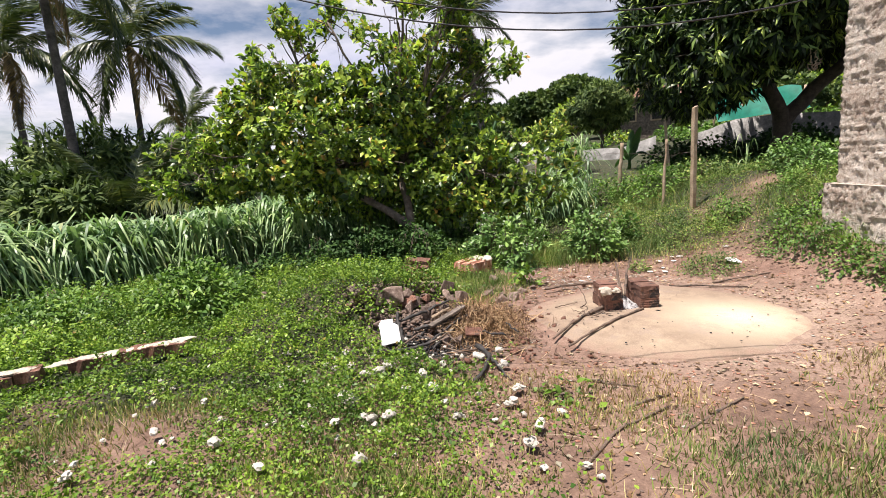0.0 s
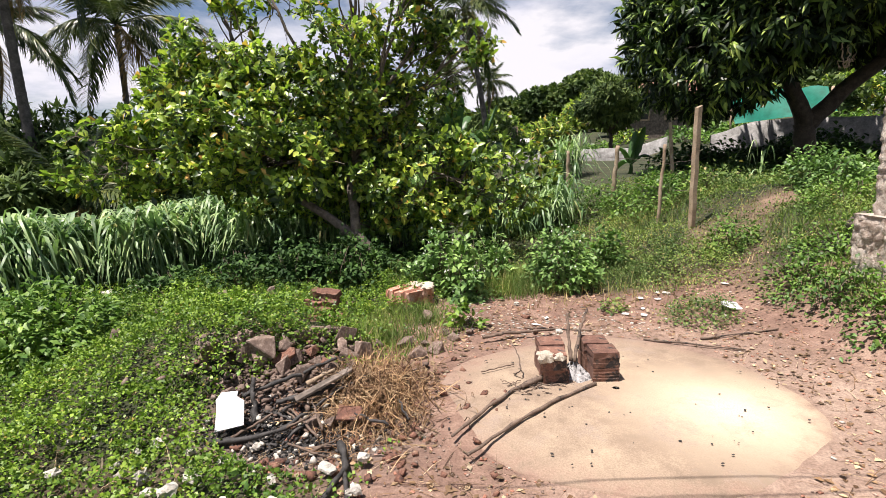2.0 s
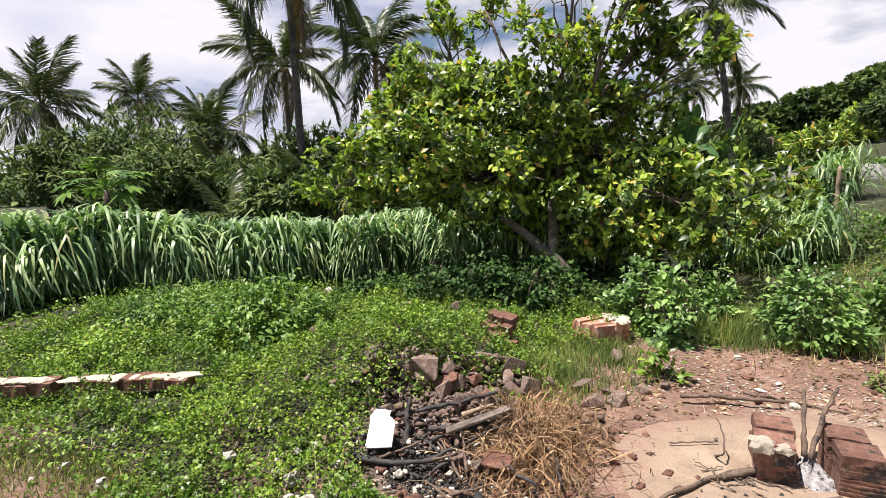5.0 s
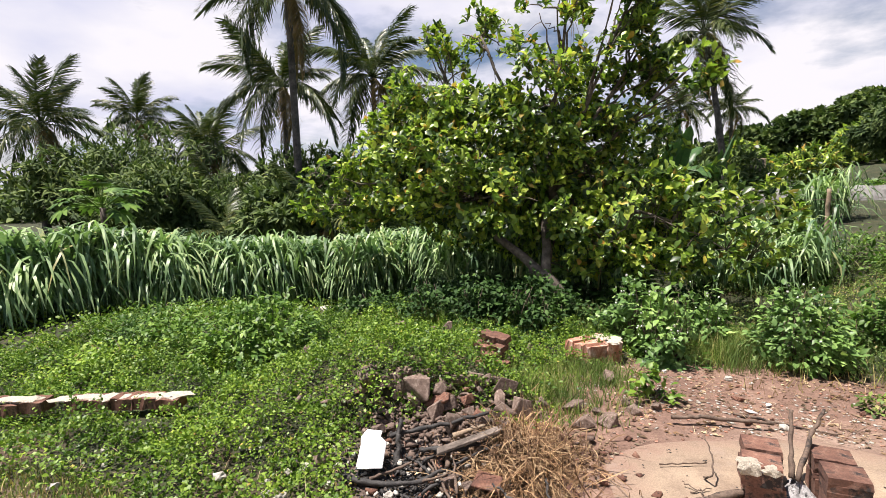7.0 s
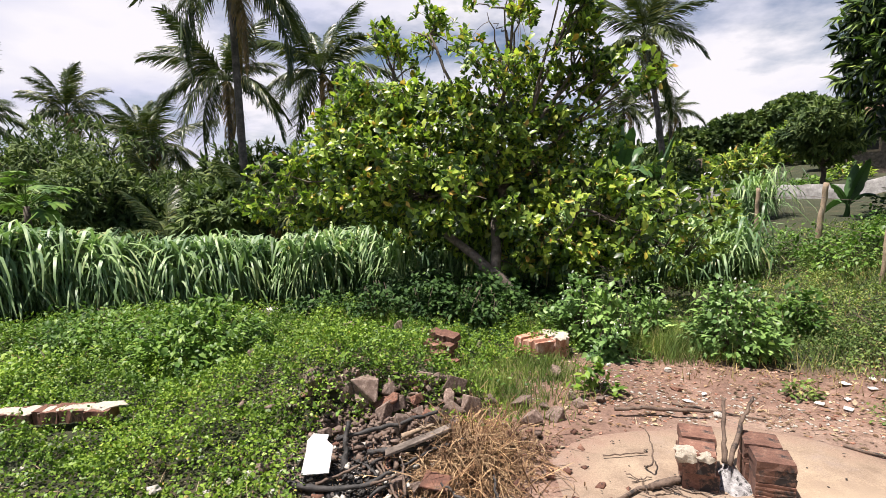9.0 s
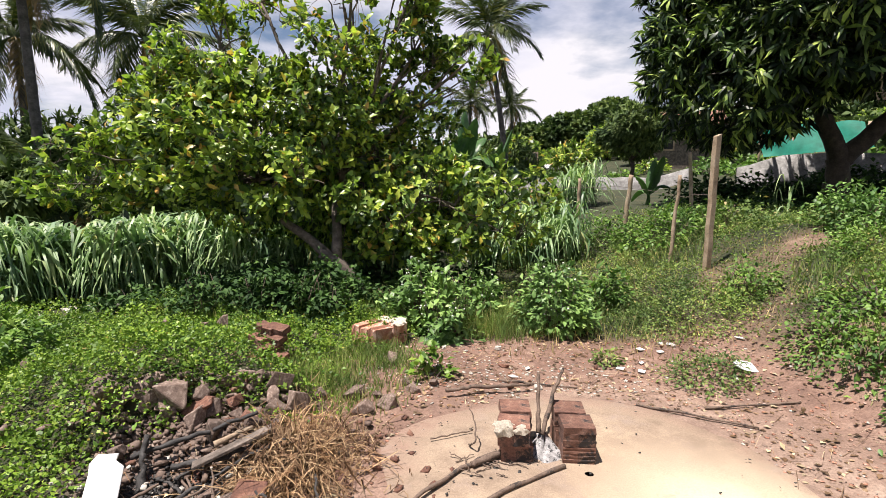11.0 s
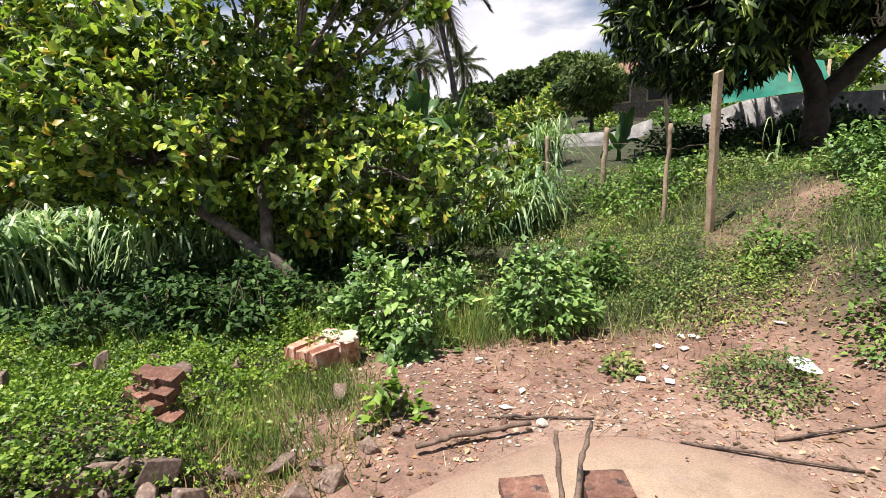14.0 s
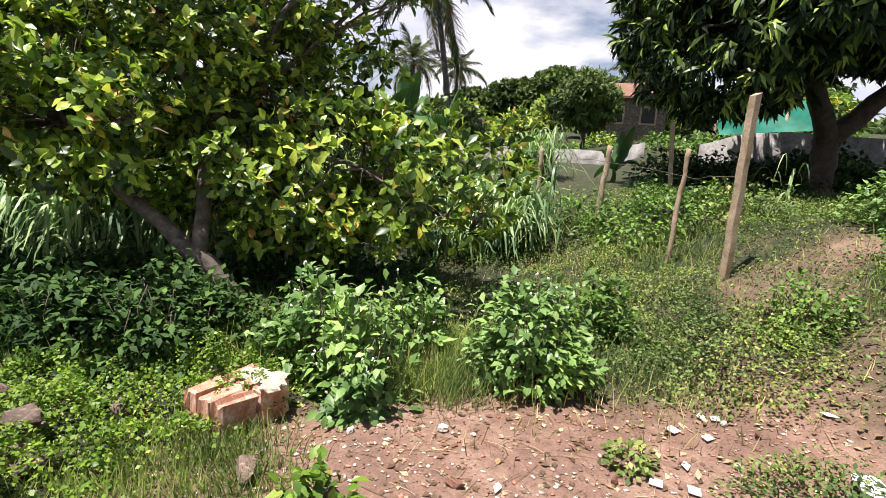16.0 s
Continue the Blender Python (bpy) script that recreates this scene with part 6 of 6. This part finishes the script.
napier("napier_clump", [(6.45, 11.0), (6.65, 11.0)], 0.2, 26, 0.75, "lone tuft of long grass blades on the bank")

# ---- bushes ----
STEM = [Geo().add(*tube(curve3((0, 0, 0), (0, 0, 1), (0.05, 0.02 * k, 0), 5, 0.012), np.linspace(0.008, 0.003, 5), 3)).mesh("stem", M["stick"]) for k in range(4)]
STALK = Geo().add(*tube(curve3((0, 0, 0), (0, 0, 1), (0.02, 0, 0), 4), 0.003, 4)).mesh("flower_stalk", M["weed"])
HEAD = stone_mesh("flower", M["petal"], 610, 0.8, 1)
HEAD.transform(Matrix.Scale(0.028, 4))

def bush(name, x, y, r_, h_, n_, leaf, tpl, size, label, flowers=0, stems=14, flat=0.5):
    b_ = drop(x, y)
    root = tagged(empty(name, b_), label, "bush", "weeds and bushes")
    d_ = unit(n_)
    d_[:, 2] = np.abs(d_[:, 2])
    rad = rng.uniform(0.25, 1, n_) ** flat
    lum = 1 + 0.28 * np.array([noise.noise(Vector((q[0] * 3 + x, q[1] * 3 + y, q[2] * 3))) for q in d_])
    p_ = d_ * (rad * lum)[:, None] * np.array([r_, r_, h_])
    if tpl is HEART:
        # leaves sit in tufts at the shoot tips
        m_ = max(6, n_ // 16)
        own = rng.integers(0, m_, n_)
        p_ = p_[own] + rng.normal(0, 0.045 + 0.05 * r_, (n_, 3)) * (1, 1, 0.8)
        d_ = d_[own]
    p_[:, 2] = np.maximum(p_[:, 2], 0.02)
    gz = land(p_[:, 0] + x, p_[:, 1] + y) - b_[2]
    p_[:, 2] += gz
    dirs = d_ * (1, 1, 0.3) + rng.normal(0, 0.55, (n_, 3))
    dirs[:, 2] -= 0.15
    part("foliage", mesh_np("bush_foliage", *scatter(tpl, p_, frames(dirs, np.array([[0, 0, 1.0]]) + d_ * 0.5 + rng.normal(0, 0.3, (n_, 3))), rng.uniform(*size, n_)), leaf), root)
    for k in range(stems):
        q = unit(1)[0] * (r_ * 0.8, r_ * 0.8, h_)
        q[2] = abs(q[2]) * 0.6 + h_ * 0.4
        part("stem", STEM[k % 4], root, at=look((0, 0, -0.03), Vector(q)) @ pose(0, 0, 0, 180) @ Matrix.Diagonal((1, 1, float(np.linalg.norm(q)), 1)))
    for k in range(flowers):
        a0 = d_[k] * (r_ * 0.85, r_ * 0.85, h_ * 0.9)
        ln = rng.uniform(0.05, 0.16)
        turn = pose(*a0, rng.normal(0, 25), rng.normal(0, 25), rng.uniform(0, 360))
        part("flower_stalk", STALK, root, at=turn @ Matrix.Diagonal((1, 1, ln, 1)))
        part("flower", HEAD, root, "tiny white flower head", turn @ pose(0, 0, ln) @ Matrix.Scale(rng.uniform(0.8, 1.2), 4))
    return root


GREEN = "leafy green weed bush with soft pointed leaves"
bush("weed_bush", -2.78, 5.45, 0.66, 0.58, 3000, M["weed"], HEART, (0.045, 0.085), "rounded dark green weed bush on the mound")
bush("weed_bush", -4.35, 5.55, 0.75, 0.46, 2600, M["weed"], HEART, (0.04, 0.07), "low spreading green weed bush on the mound")
bush("weed_bush", -3.9, 4.7, 0.7, 0.26, 1500, M["creeper"], HEART, (0.03, 0.06), "low spreading green weed bush on the mound")
bush("weed_bush", -2.4, 6.9, 0.6, 0.22, 900, M["creeper"], HEART, (0.03, 0.06), "low spreading green weed bush on the mound")
bush("flowering_weed", 1.00, 6.88, 0.29, 0.68, 800, M["bush"], HEART, (0.05, 0.10), "bushy weed with tiny white flowers beside broken bricks", 34, 22)
bush("flowering_weed", 0.66, 7.25, 0.28, 0.74, 560, M["bush"], HEART, (0.05, 0.10), "bushy weed with tiny white flowers beside broken bricks", 22, 16)
bush("flowering_weed", 1.25, 7.5, 0.34, 0.66, 500, M["bush"], HEART, (0.05, 0.10), "bushy weed with tiny white flowers beside broken bricks", 18, 16)
bush("flowering_weed", 2.14, 7.18, 0.38, 0.74, 1900, M["bush"], HEART, (0.045, 0.09), "dense rounded green weed bush with small flowers", 26, 24)
bush("weed_bush", 2.75, 7.95, 0.4, 0.5, 700, M["weed"], HEART, (0.05, 0.10), GREEN)
bush("small_weed", 0.95, 5.82, 0.15, 0.17, 130, M["creeper"], HEART, (0.05, 0.09), "small bright green weed on bare earth", 0, 5)
bush("small_weed", 3.12, 5.85, 0.36, 0.20, 1300, M["olive"], CHIP, (0.018, 0.036), "low olive-green weed on bare earth", 0, 8)
bush("small_weed", 2.45, 6.25, 0.13, 0.14, 130, M["olive"], CHIP, (0.03, 0.055), "small olive-green weed on bare earth", 0, 5)
bush("small_weed", 0.72, 2.95, 0.10, 0.12, 60, M["creeper"], HEART, (0.04, 0.07), "small bright green weed on bare earth", 0, 4)
bush("weed_bush", 3.55, 7.2, 0.75, 0.34, 3800, M["olive"], CHIP, (0.018, 0.038), "low sprawling olive-green weeds")
bush("weed_bush", 3.2, 8.2, 0.8, 0.36, 3200, M["olive"], CHIP, (0.018, 0.038), "low sprawling olive-green weeds")
bush("weed_bush", 4.15, 7.35, 0.32, 0.40, 700, M["weed"], HEART, (0.035, 0.065), GREEN)
bush("weed_bush", 5.6, 7.5, 0.5, 0.36, 900, M["weed"], HEART, (0.035, 0.065), GREEN)
bush("weed_bush", 6.0, 8.5, 0.5, 0.55, 1600, M["bush"], HEART, (0.05, 0.085), "tall leafy green bush on the earth bank")
bush("weed_bush", 6.9, 8.9, 0.7, 0.48, 1300, M["weed"], HEART, (0.06, 0.11), "tall leafy green bush on the earth bank")
bush("weed_bush", 4.55, 6.15, 0.40, 0.26, 900, M["weed"], HEART, (0.03, 0.055), "green weeds at the foot of the plinth")
bush("weed_bush", 4.05, 5.85, 0.32, 0.20, 800, M["weed"], HEART, (0.03, 0.055), "green weeds at the foot of the plinth")
for x, y, r_, h_ in ((3.98, 5.30, 0.26, 0.22), (3.95, 4.85, 0.24, 0.18), (4.0, 4.35, 0.22, 0.2), (3.92, 3.8, 0.2, 0.16)):
    bush("weed_bush", x, y, r_, h_, 420, M["weed"], HEART, (0.03, 0.055), "green weeds at the foot of the plinth", 0, 8)
bush("weed_bush", 4.2, 10.3, 0.9, 0.55, 1500, M["weed"], HEART, (0.05, 0.09), GREEN)
bush("weed_bush", 3.4, 11.4, 0.8, 0.55, 1300, M["weed"], HEART, (0.05, 0.09), GREEN)
bush("weed_bush", 5.2, 10.2, 0.8, 0.40, 1200, M["olive"], HEART, (0.04, 0.08), "low sprawling olive-green weeds")
# undergrowth below the trees; its dark leaf colour stands in for their shade
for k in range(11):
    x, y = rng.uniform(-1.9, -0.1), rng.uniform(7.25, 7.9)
    bush("undergrowth_bush", x, y, rng.uniform(0.3, 0.45), rng.uniform(0.4, 0.65), 700, M["shade"], HEART, (0.05, 0.09), "leafy undergrowth with the tree's shade put into its leaf colour")
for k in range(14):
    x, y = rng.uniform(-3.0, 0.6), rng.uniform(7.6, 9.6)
    bush("undergrowth_bush", x, y, rng.uniform(0.35, 0.6), rng.uniform(0.3, 0.55), 520, M["shade"], HEART, (0.05, 0.11), "leafy undergrowth with the tree's shade put into its leaf colour")
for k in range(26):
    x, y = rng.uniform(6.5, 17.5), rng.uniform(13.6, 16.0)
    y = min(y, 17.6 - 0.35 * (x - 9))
    bush("undergrowth_bush", x, y, rng.uniform(0.7, 1.1), rng.uniform(0.5, 0.9), 520, M["shade"], CHIP, (0.10, 0.18), "leafy undergrowth beneath the mango, leaves coloured dark as shade")
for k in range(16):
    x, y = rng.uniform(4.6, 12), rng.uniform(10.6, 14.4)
    bush("undergrowth_bush", x, y, rng.uniform(0.4, 0.8), rng.uniform(0.15, 0.35), 420, M["shade"], HEART, (0.06, 0.11), "leafy undergrowth beneath the mango, leaves coloured dark as shade")
for k in range(30):
    x, y = rng.uniform(2.0, 20.0), rng.uniform(19.5, 31)
    if y < 27.6 - 0.23 * (x - 1.5) and x < 11.5:
        continue
    bush("garden_bush", x, y, rng.uniform(0.8, 1.5), rng.uniform(0.6, 1.1), 420, M["weed"] if k % 3 else M["cashew"], CHIP, (0.14, 0.26), "green garden bush round the boundary wall")
for k in range(26):
    x, y = rng.uniform(-16, -6.5), rng.uniform(11.5, 18)
    bush("valley_bush", x, y, rng.uniform(0.6, 1.2), rng.uniform(0.4, 0.9), 420, M["weed"] if k % 2 else M["far"], CHIP, (0.12, 0.22), "green bush in the low ground behind the tall grass")

# ---- low plants over the ground ----
def carpet(name, mat, tpl, n_, x0, x1, y0, y1, size, tall, label, keep, lay=0.25, wide=1.0, clump=2.6, seed=60):
    """Many small leaves over the ground, bunched in soft cushions."""
    p_ = np.stack([rng.uniform(x0, x1, n_), rng.uniform(y0, y1, n_), np.zeros(n_)], -1)
    p_ = p_[keep(p_[:, 0], p_[:, 1]) > rng.uniform(0, 1, n_)]
    gap = sstep(-0.55, 0.15, waves(p_[:, 0], p_[:, 1], clump * 6.5, seed + 5) + 0.5 * waves(p_[:, 0], p_[:, 1], clump * 2.2, seed + 6))
    p_ = p_[0.45 + 0.55 * gap > rng.uniform(0, 1, len(p_))]
    n_ = len(p_)
    cushion = 0.46 + 0.24 * waves(p_[:, 0], p_[:, 1], clump, seed) + 0.40 * waves(p_[:, 0], p_[:, 1], clump * 3.1, seed + 1) + 0.36 * waves(p_[:, 0], p_[:, 1], clump * 8.5, seed + 2)
    c_ = cover(p_[:, 0], p_[:, 1])
    p_[:, 2] = land(p_[:, 0], p_[:, 1]) + tall * np.clip(cushion, 0.06, 1.3) * rng.uniform(0, 1, n_) ** 0.4 * (0.3 + 0.7 * c_)
    d_ = unit(n_)
    d_[:, 2] = np.abs(d_[:, 2]) * (1 - lay)
    s_ = rng.uniform(*size, n_)
    sz = np.stack([s_ * wide, s_, s_], -1)
    up = np.array([[0, 0, 1.0]]) + rng.normal(0, 0.75, (n_, 3))
    return tagged(part(name, mesh_np(name, *scatter(tpl, p_, frames(d_, up), sz), mat)), label, "ground plants", kind="stuff")


def turf(name, mat, n_, x0, x1, y0, y1, size, label, keep):
    p_ = np.stack([rng.uniform(x0, x1, n_), rng.uniform(y0, y1, n_), np.zeros(n_)], -1)
    p_ = p_[keep(p_[:, 0], p_[:, 1]) > rng.uniform(0, 1, n_)]
    n_ = len(p_)
    p_[:, 2] = land(p_[:, 0], p_[:, 1]) - 0.005
    s_ = rng.uniform(*size, n_)
    up = np.array([[0, 0, 1.0]]) + rng.normal(0, 0.28, (n_, 3))
    sz = np.stack([np.full(n_, 0.10) + 0 * s_, s_ * rng.uniform(0.5, 1.5, n_), s_], -1)
    return tagged(part(name, mesh_np(name, *scatter(SHORT, p_, frames(unit(n_) * (1, 1, 0.0), up), sz), mat)), label, "grass", kind="stuff")


mound = lambda x, y: cover(x, y) * sstep(0.9, 0.3, x) * (1 - 0.92 * sstep(3.4, 2.3, y + 0.35 * waves(x, y, 2.3, 14) + 0.25 * x)) * (1 - 0.8 * sstep(0.25, 0.6, hump(x, y, 0.35, 5.7, 0.45, 0.6))) * (1 - 0.9 * hump(x, y, -0.36, 5.52, 0.24, 0.22)) * (1 - 0.9 * sstep(0.30, 0.12, np.abs(0.454 * (x + 2.25) - 0.891 * (y - 4.10))) * sstep(-2.05, -2.25, x))
carpet("creeping_weeds", M["creeper"], CHIP, 330000, -5.5, 0.9, 1.3, 7.8, (0.013, 0.032), 0.27, "bright green creeping weeds covering the mound", mound, 0.25, 1.2)
carpet("creeping_weeds", M["weed"], HEART, 26000, -5.5, 0.6, 1.6, 7.8, (0.025, 0.052), 0.26, "broad-leaved creeping weeds on the mound", lambda x, y: mound(x, y) * (waves(x, y, 2.1, 71) > 0.1))
carpet("creeping_weeds", M["creeper"], CHIP, 26000, -11, -4.5, 1.0, 11, (0.035, 0.07), 0.2, "bright green creeping weeds in the hollow", cover)
carpet("slope_weeds", M["olive"], CHIP, 170000, 1.2, 8.5, 6.2, 12.5, (0.014, 0.036), 0.27, "olive-green low weeds on the slope", lambda x, y: cover(x, y) * (0.65 + 0.5 * waves(x, y, 3.3, 66)), 0.2, 0.9, 2.2, 64)
carpet("slope_weeds", M["weed"], HEART, 12000, 3.4, 9.0, 4.6, 13, (0.022, 0.048), 0.2, "broad-leaved green weeds on the slope", lambda x, y: cover(x, y) * (waves(x, y, 1.9, 81) > 0.0))
# leaf colour here carries the cashew's shade
carpet("shade_weeds", M["shade"], HEART, 9000, -3.4, 1.6, 7.2, 10.6, (0.04, 0.09), 0.3, "weeds under the cashew tree with shade put into their leaf colour", cover)
carpet("yard_weeds", M["creeper"], CHIP, 110000, -4.0, 2.2, 1.2, 3.8, (0.012, 0.030), 0.11, "thin creeping weeds among rubble and dry grass", lambda x, y: cover(x, y) * sstep(0.9, -0.3, x - 0.3 * waves(x, y, 2.5, 15)) * sstep(-0.35, 0.25, waves(x, y, 3.0, 16) - 0.15 * x))
turf("short_grass", M["grass"], 120000, -2.6, 4.2, 1.0, 3.3, (0.025, 0.07), "short half-dry grass on trodden earth", lambda x, y: cover(x, y) * np.clip(0.35 + 0.9 * waves(x, y, 2.6, 17), 0, 1))
turf("short_grass", M["hay"], 24000, -3.4, 3.6, 1.1, 3.3, (0.03, 0.09), "dry straw-coloured grass on trodden earth", lambda x, y: np.clip(0.4 + 0.8 * waves(x, y, 2.9, 18), 0, 1))
turf("grass_patch", M["grass"], 34000, -0.8, 1.2, 4.9, 7.2, (0.05, 0.15), "patch of soft green grass below the bricks", lambda x, y: np.clip(1.2 * hump(x, y, 0.30, 5.85, 0.5, 0.7) - 0.15, 0, 1) * (0.7 + 0.4 * waves(x, y, 6, 23)) * sstep(1.02, 1.15, pad_edge(x, y)))
turf("grass_patch", M["grass"], 9000, 1.1, 2.1, 6.7, 8.0, (0.12, 0.3), "patch of soft long green grass between bushes", lambda x, y: hump(x, y, 1.6, 7.3, 0.3, 0.4))
turf("grass_patch", M["grass"], 14000, -2.5, 1.2, 7.0, 9.0, (0.10, 0.32), "thin grass in the shade of the cashew tree", lambda x, y: cover(x, y) * 0.5)
turf("grass_patch", M["grass"], 12000, 2.4, 7.0, 6.3, 11.0, (0.08, 0.26), "grass tufts among weeds on the slope", lambda x, y: cover(x, y) * (waves(x, y, 2.4, 19) > 0.1))
turf("grass_patch", M["hay"], 6000, 1.6, 7.0, 6.3, 10.5, (0.05, 0.16), "dry straw blades among weeds on the slope", lambda x, y: np.clip(0.5 + 0.6 * waves(x, y, 3.1, 29), 0, 1))
turf("grass_patch", M["grass"], 5000, 3.7, 4.5, 3.0, 5.8, (0.05, 0.2), "grass tufts along the house wall", cover)

# ---- walls, net and buildings in the distance ----
def long_wall(name, pts, h0, h1, thick, mat, label, step=0.4):
    pts = np.array(pts, float)
    L = np.linalg.norm(pts[1] - pts[0])
    n_ = int(L / step) + 2
    t_ = np.linspace(0, 1, n_)
    c_ = pts[0] + (pts[1] - pts[0]) * t_[:, None]
    nrm = np.array([-(pts[1] - pts[0])[1], (pts[1] - pts[0])[0]]) / L * thick / 2
    gz = land(c_[:, 0], c_[:, 1])
    top = gz + h0 + (h1 - h0) * t_ + rng.normal(0, 0.012, n_)
    v = []
    for k in range(n_):
        for s_, z_ in ((-1, gz[k] - 0.3), (-1, top[k]), (1, top[k]), (1, gz[k] - 0.3)):
            v.append((c_[k, 0] + s_ * nrm[0], c_[k, 1] + s_ * nrm[1], z_))
    f = [(4 * k + a_, 4 * k + a_ + 1, 4 * k + a_ + 5, 4 * k + a_ + 4) for k in range(n_ - 1) for a_ in range(3)]
    f += [(0, 1, 2, 3), (4 * n_ - 4, 4 * n_ - 3, 4 * n_ - 2, 4 * n_ - 1)]
    return tagged(part(name, mesh_np(name, v, f, mat)), label, "wall", kind="structure")


long_wall("wall_yard", [(1.5, 26.0), (10.2, 24.0)], 0.55, 0.55, 0.15, M["concrete"], "low grey rendered boundary wall")
long_wall("wall_bank", [(9.4, 18.6), (18.5, 14.9)], 0.75, 0.85, 0.4, M["concrete"], "pale rubble retaining wall behind the mango")
net_root = tagged(empty("shade_net", (0, 0, 0)), "bright green shade netting stretched on poles", "netting")
nx = np.linspace(0, 1, 25)
npts = np.array([12.2, 22.4]) + (np.array([14.7, 20.35]) - np.array([12.2, 22.4])) * nx[:, None]
v = []
for k in range(25):
    zz = 2.45 + 0.25 * nx[k]
    topz = 3.55 + 0.14 * abs(math.sin(nx[k] * 9)) - 0.5 * (1 - min(1, nx[k] * 6))
    for q in np.linspace(0, 1, 7):
        v.append((npts[k, 0] + 0.05 * math.sin(9 * nx[k] + 4 * q), npts[k, 1] + 0.6 * q, zz + (topz - zz) * q))
f = [(7 * k + a_, 7 * k + a_ + 1, 7 * k + a_ + 8, 7 * k + a_ + 7) for k in range(24) for a_ in range(6)]
part("net", mesh_np("net", v, f, M["net"], True), net_root)
for k in (0, 8, 16, 24):
    zb = float(land(*npts[k]))
    part("pole", Geo().add(*tube([(npts[k, 0], npts[k, 1] + 0.3, zb - 0.1), (npts[k, 0], npts[k, 1] + 0.32, 3.6)], 0.05, 7)).mesh("net_pole", M["post"]), net_root)


def box(sx, sy, sz, mat, name):
    bm = bmesh.new()
    bmesh.ops.create_cube(bm, size=1, matrix=Matrix.Translation((0, 0, sz / 2)) @ Matrix.Diagonal((sx, sy, sz, 1)))
    bmesh.ops.bevel(bm, geom=bm.edges[:], offset=0.02, segments=1, affect="EDGES")
    me = bpy.data.meshes.new(name)
    bm.to_mesh(me), bm.free()
    me.materials.append(mat)
    return me


def cottage(x, y, w, d_, h_, turn, roof_mat, label, rise=0.8, wall_mat=None):
    root = tagged(empty("cottage", drop(x, y) - np.array([0, 0, 0.3]), turn), label, "house")
    part("wall", box(w, d_, h_ + 0.3, wall_mat or M["limewash"], "cottage_wall"), root)
    bm = bmesh.new()
    e, zt = 0.45, h_ + 0.3
    prof = [(-d_ / 2 - e, zt - 0.12), (0, zt + rise), (d_ / 2 + e, zt - 0.12), (d_ / 2 + e, zt - 0.02), (0, zt + rise + 0.12), (-d_ / 2 - e, zt - 0.02)]
    ends = [[bm.verts.new((s_ * (w / 2 + e), y_, z_)) for y_, z_ in prof] for s_ in (-1, 1)]
    for k in range(6):
        bm.faces.new((ends[0][k], ends[0][(k + 1) % 6], ends[1][(k + 1) % 6], ends[1][k]))
    bm.faces.new(ends[0]), bm.faces.new(ends[1][::-1])
    bmesh.ops.recalc_face_normals(bm, faces=bm.faces)
    me = bpy.data.meshes.new("cottage_roof")
    bm.to_mesh(me), bm.free()
    me.materials.append(roof_mat)
    part("roof", me, root)
    for sx in (-0.28, 0.22):
        win = part("window", box(0.9, 0.06, 1.0, M["post"], "cottage_window"), root, at=pose(sx * w, -d_ / 2 - 0.015, 1.2))
        # a solid dark sheet, no opening: the room's darkness is its colour
        part("pane", box(0.72, 0.05, 0.82, M["dark"], "window_pane"), win, "dark sheet standing in for the unlit room behind a window", pose(0, -0.016, 0.09))
    return root


cottage(13.6, 34.2, 3.4, 3.5, 2.4, -15, M["roof"], "small dark timber cottage with a brown tiled roof", 0.8, M["bark"])
cottage(3.2, 36.5, 6.5, 3.0, 0.9, 3, M["roof_grey"], "long low shed with a pale flat sheet roof", 0.15)
cottage(0.5, 62, 8, 6, 2.6, 8, M["roof_grey"], "far white house among trees on the hillside", 0.4)


# unfinished brick house far beyond the mango
def brick_house(x, y, turn):
    root = tagged(empty("brick_house", drop(x, y), turn), "unfinished red brick house wall with a white corner pillar", "house")
    part("wall", box(6.0, 0.16, 2.25, M["mortar"], "brick_house_wall"), root)
    part("pillar", box(0.4, 0.3, 2.35, M["limewash"], "brick_house_pillar"), root, "whitewashed corner pillar", pose(-2.9, -0.06, 0))
    blk = brick_mesh("wall_brick", 0.40, 0.06, 0.21, M["brick_pale"], 2, 71)
    for r_ in range(9):
        for c_ in range(13):
            part("brick", blk, root, at=pose(-2.45 + 0.42 * c_ + 0.2 * (r_ % 2), -0.07, 0.08 + 0.235 * r_))
    return root


brick_house(19.8, 18.8, -38)
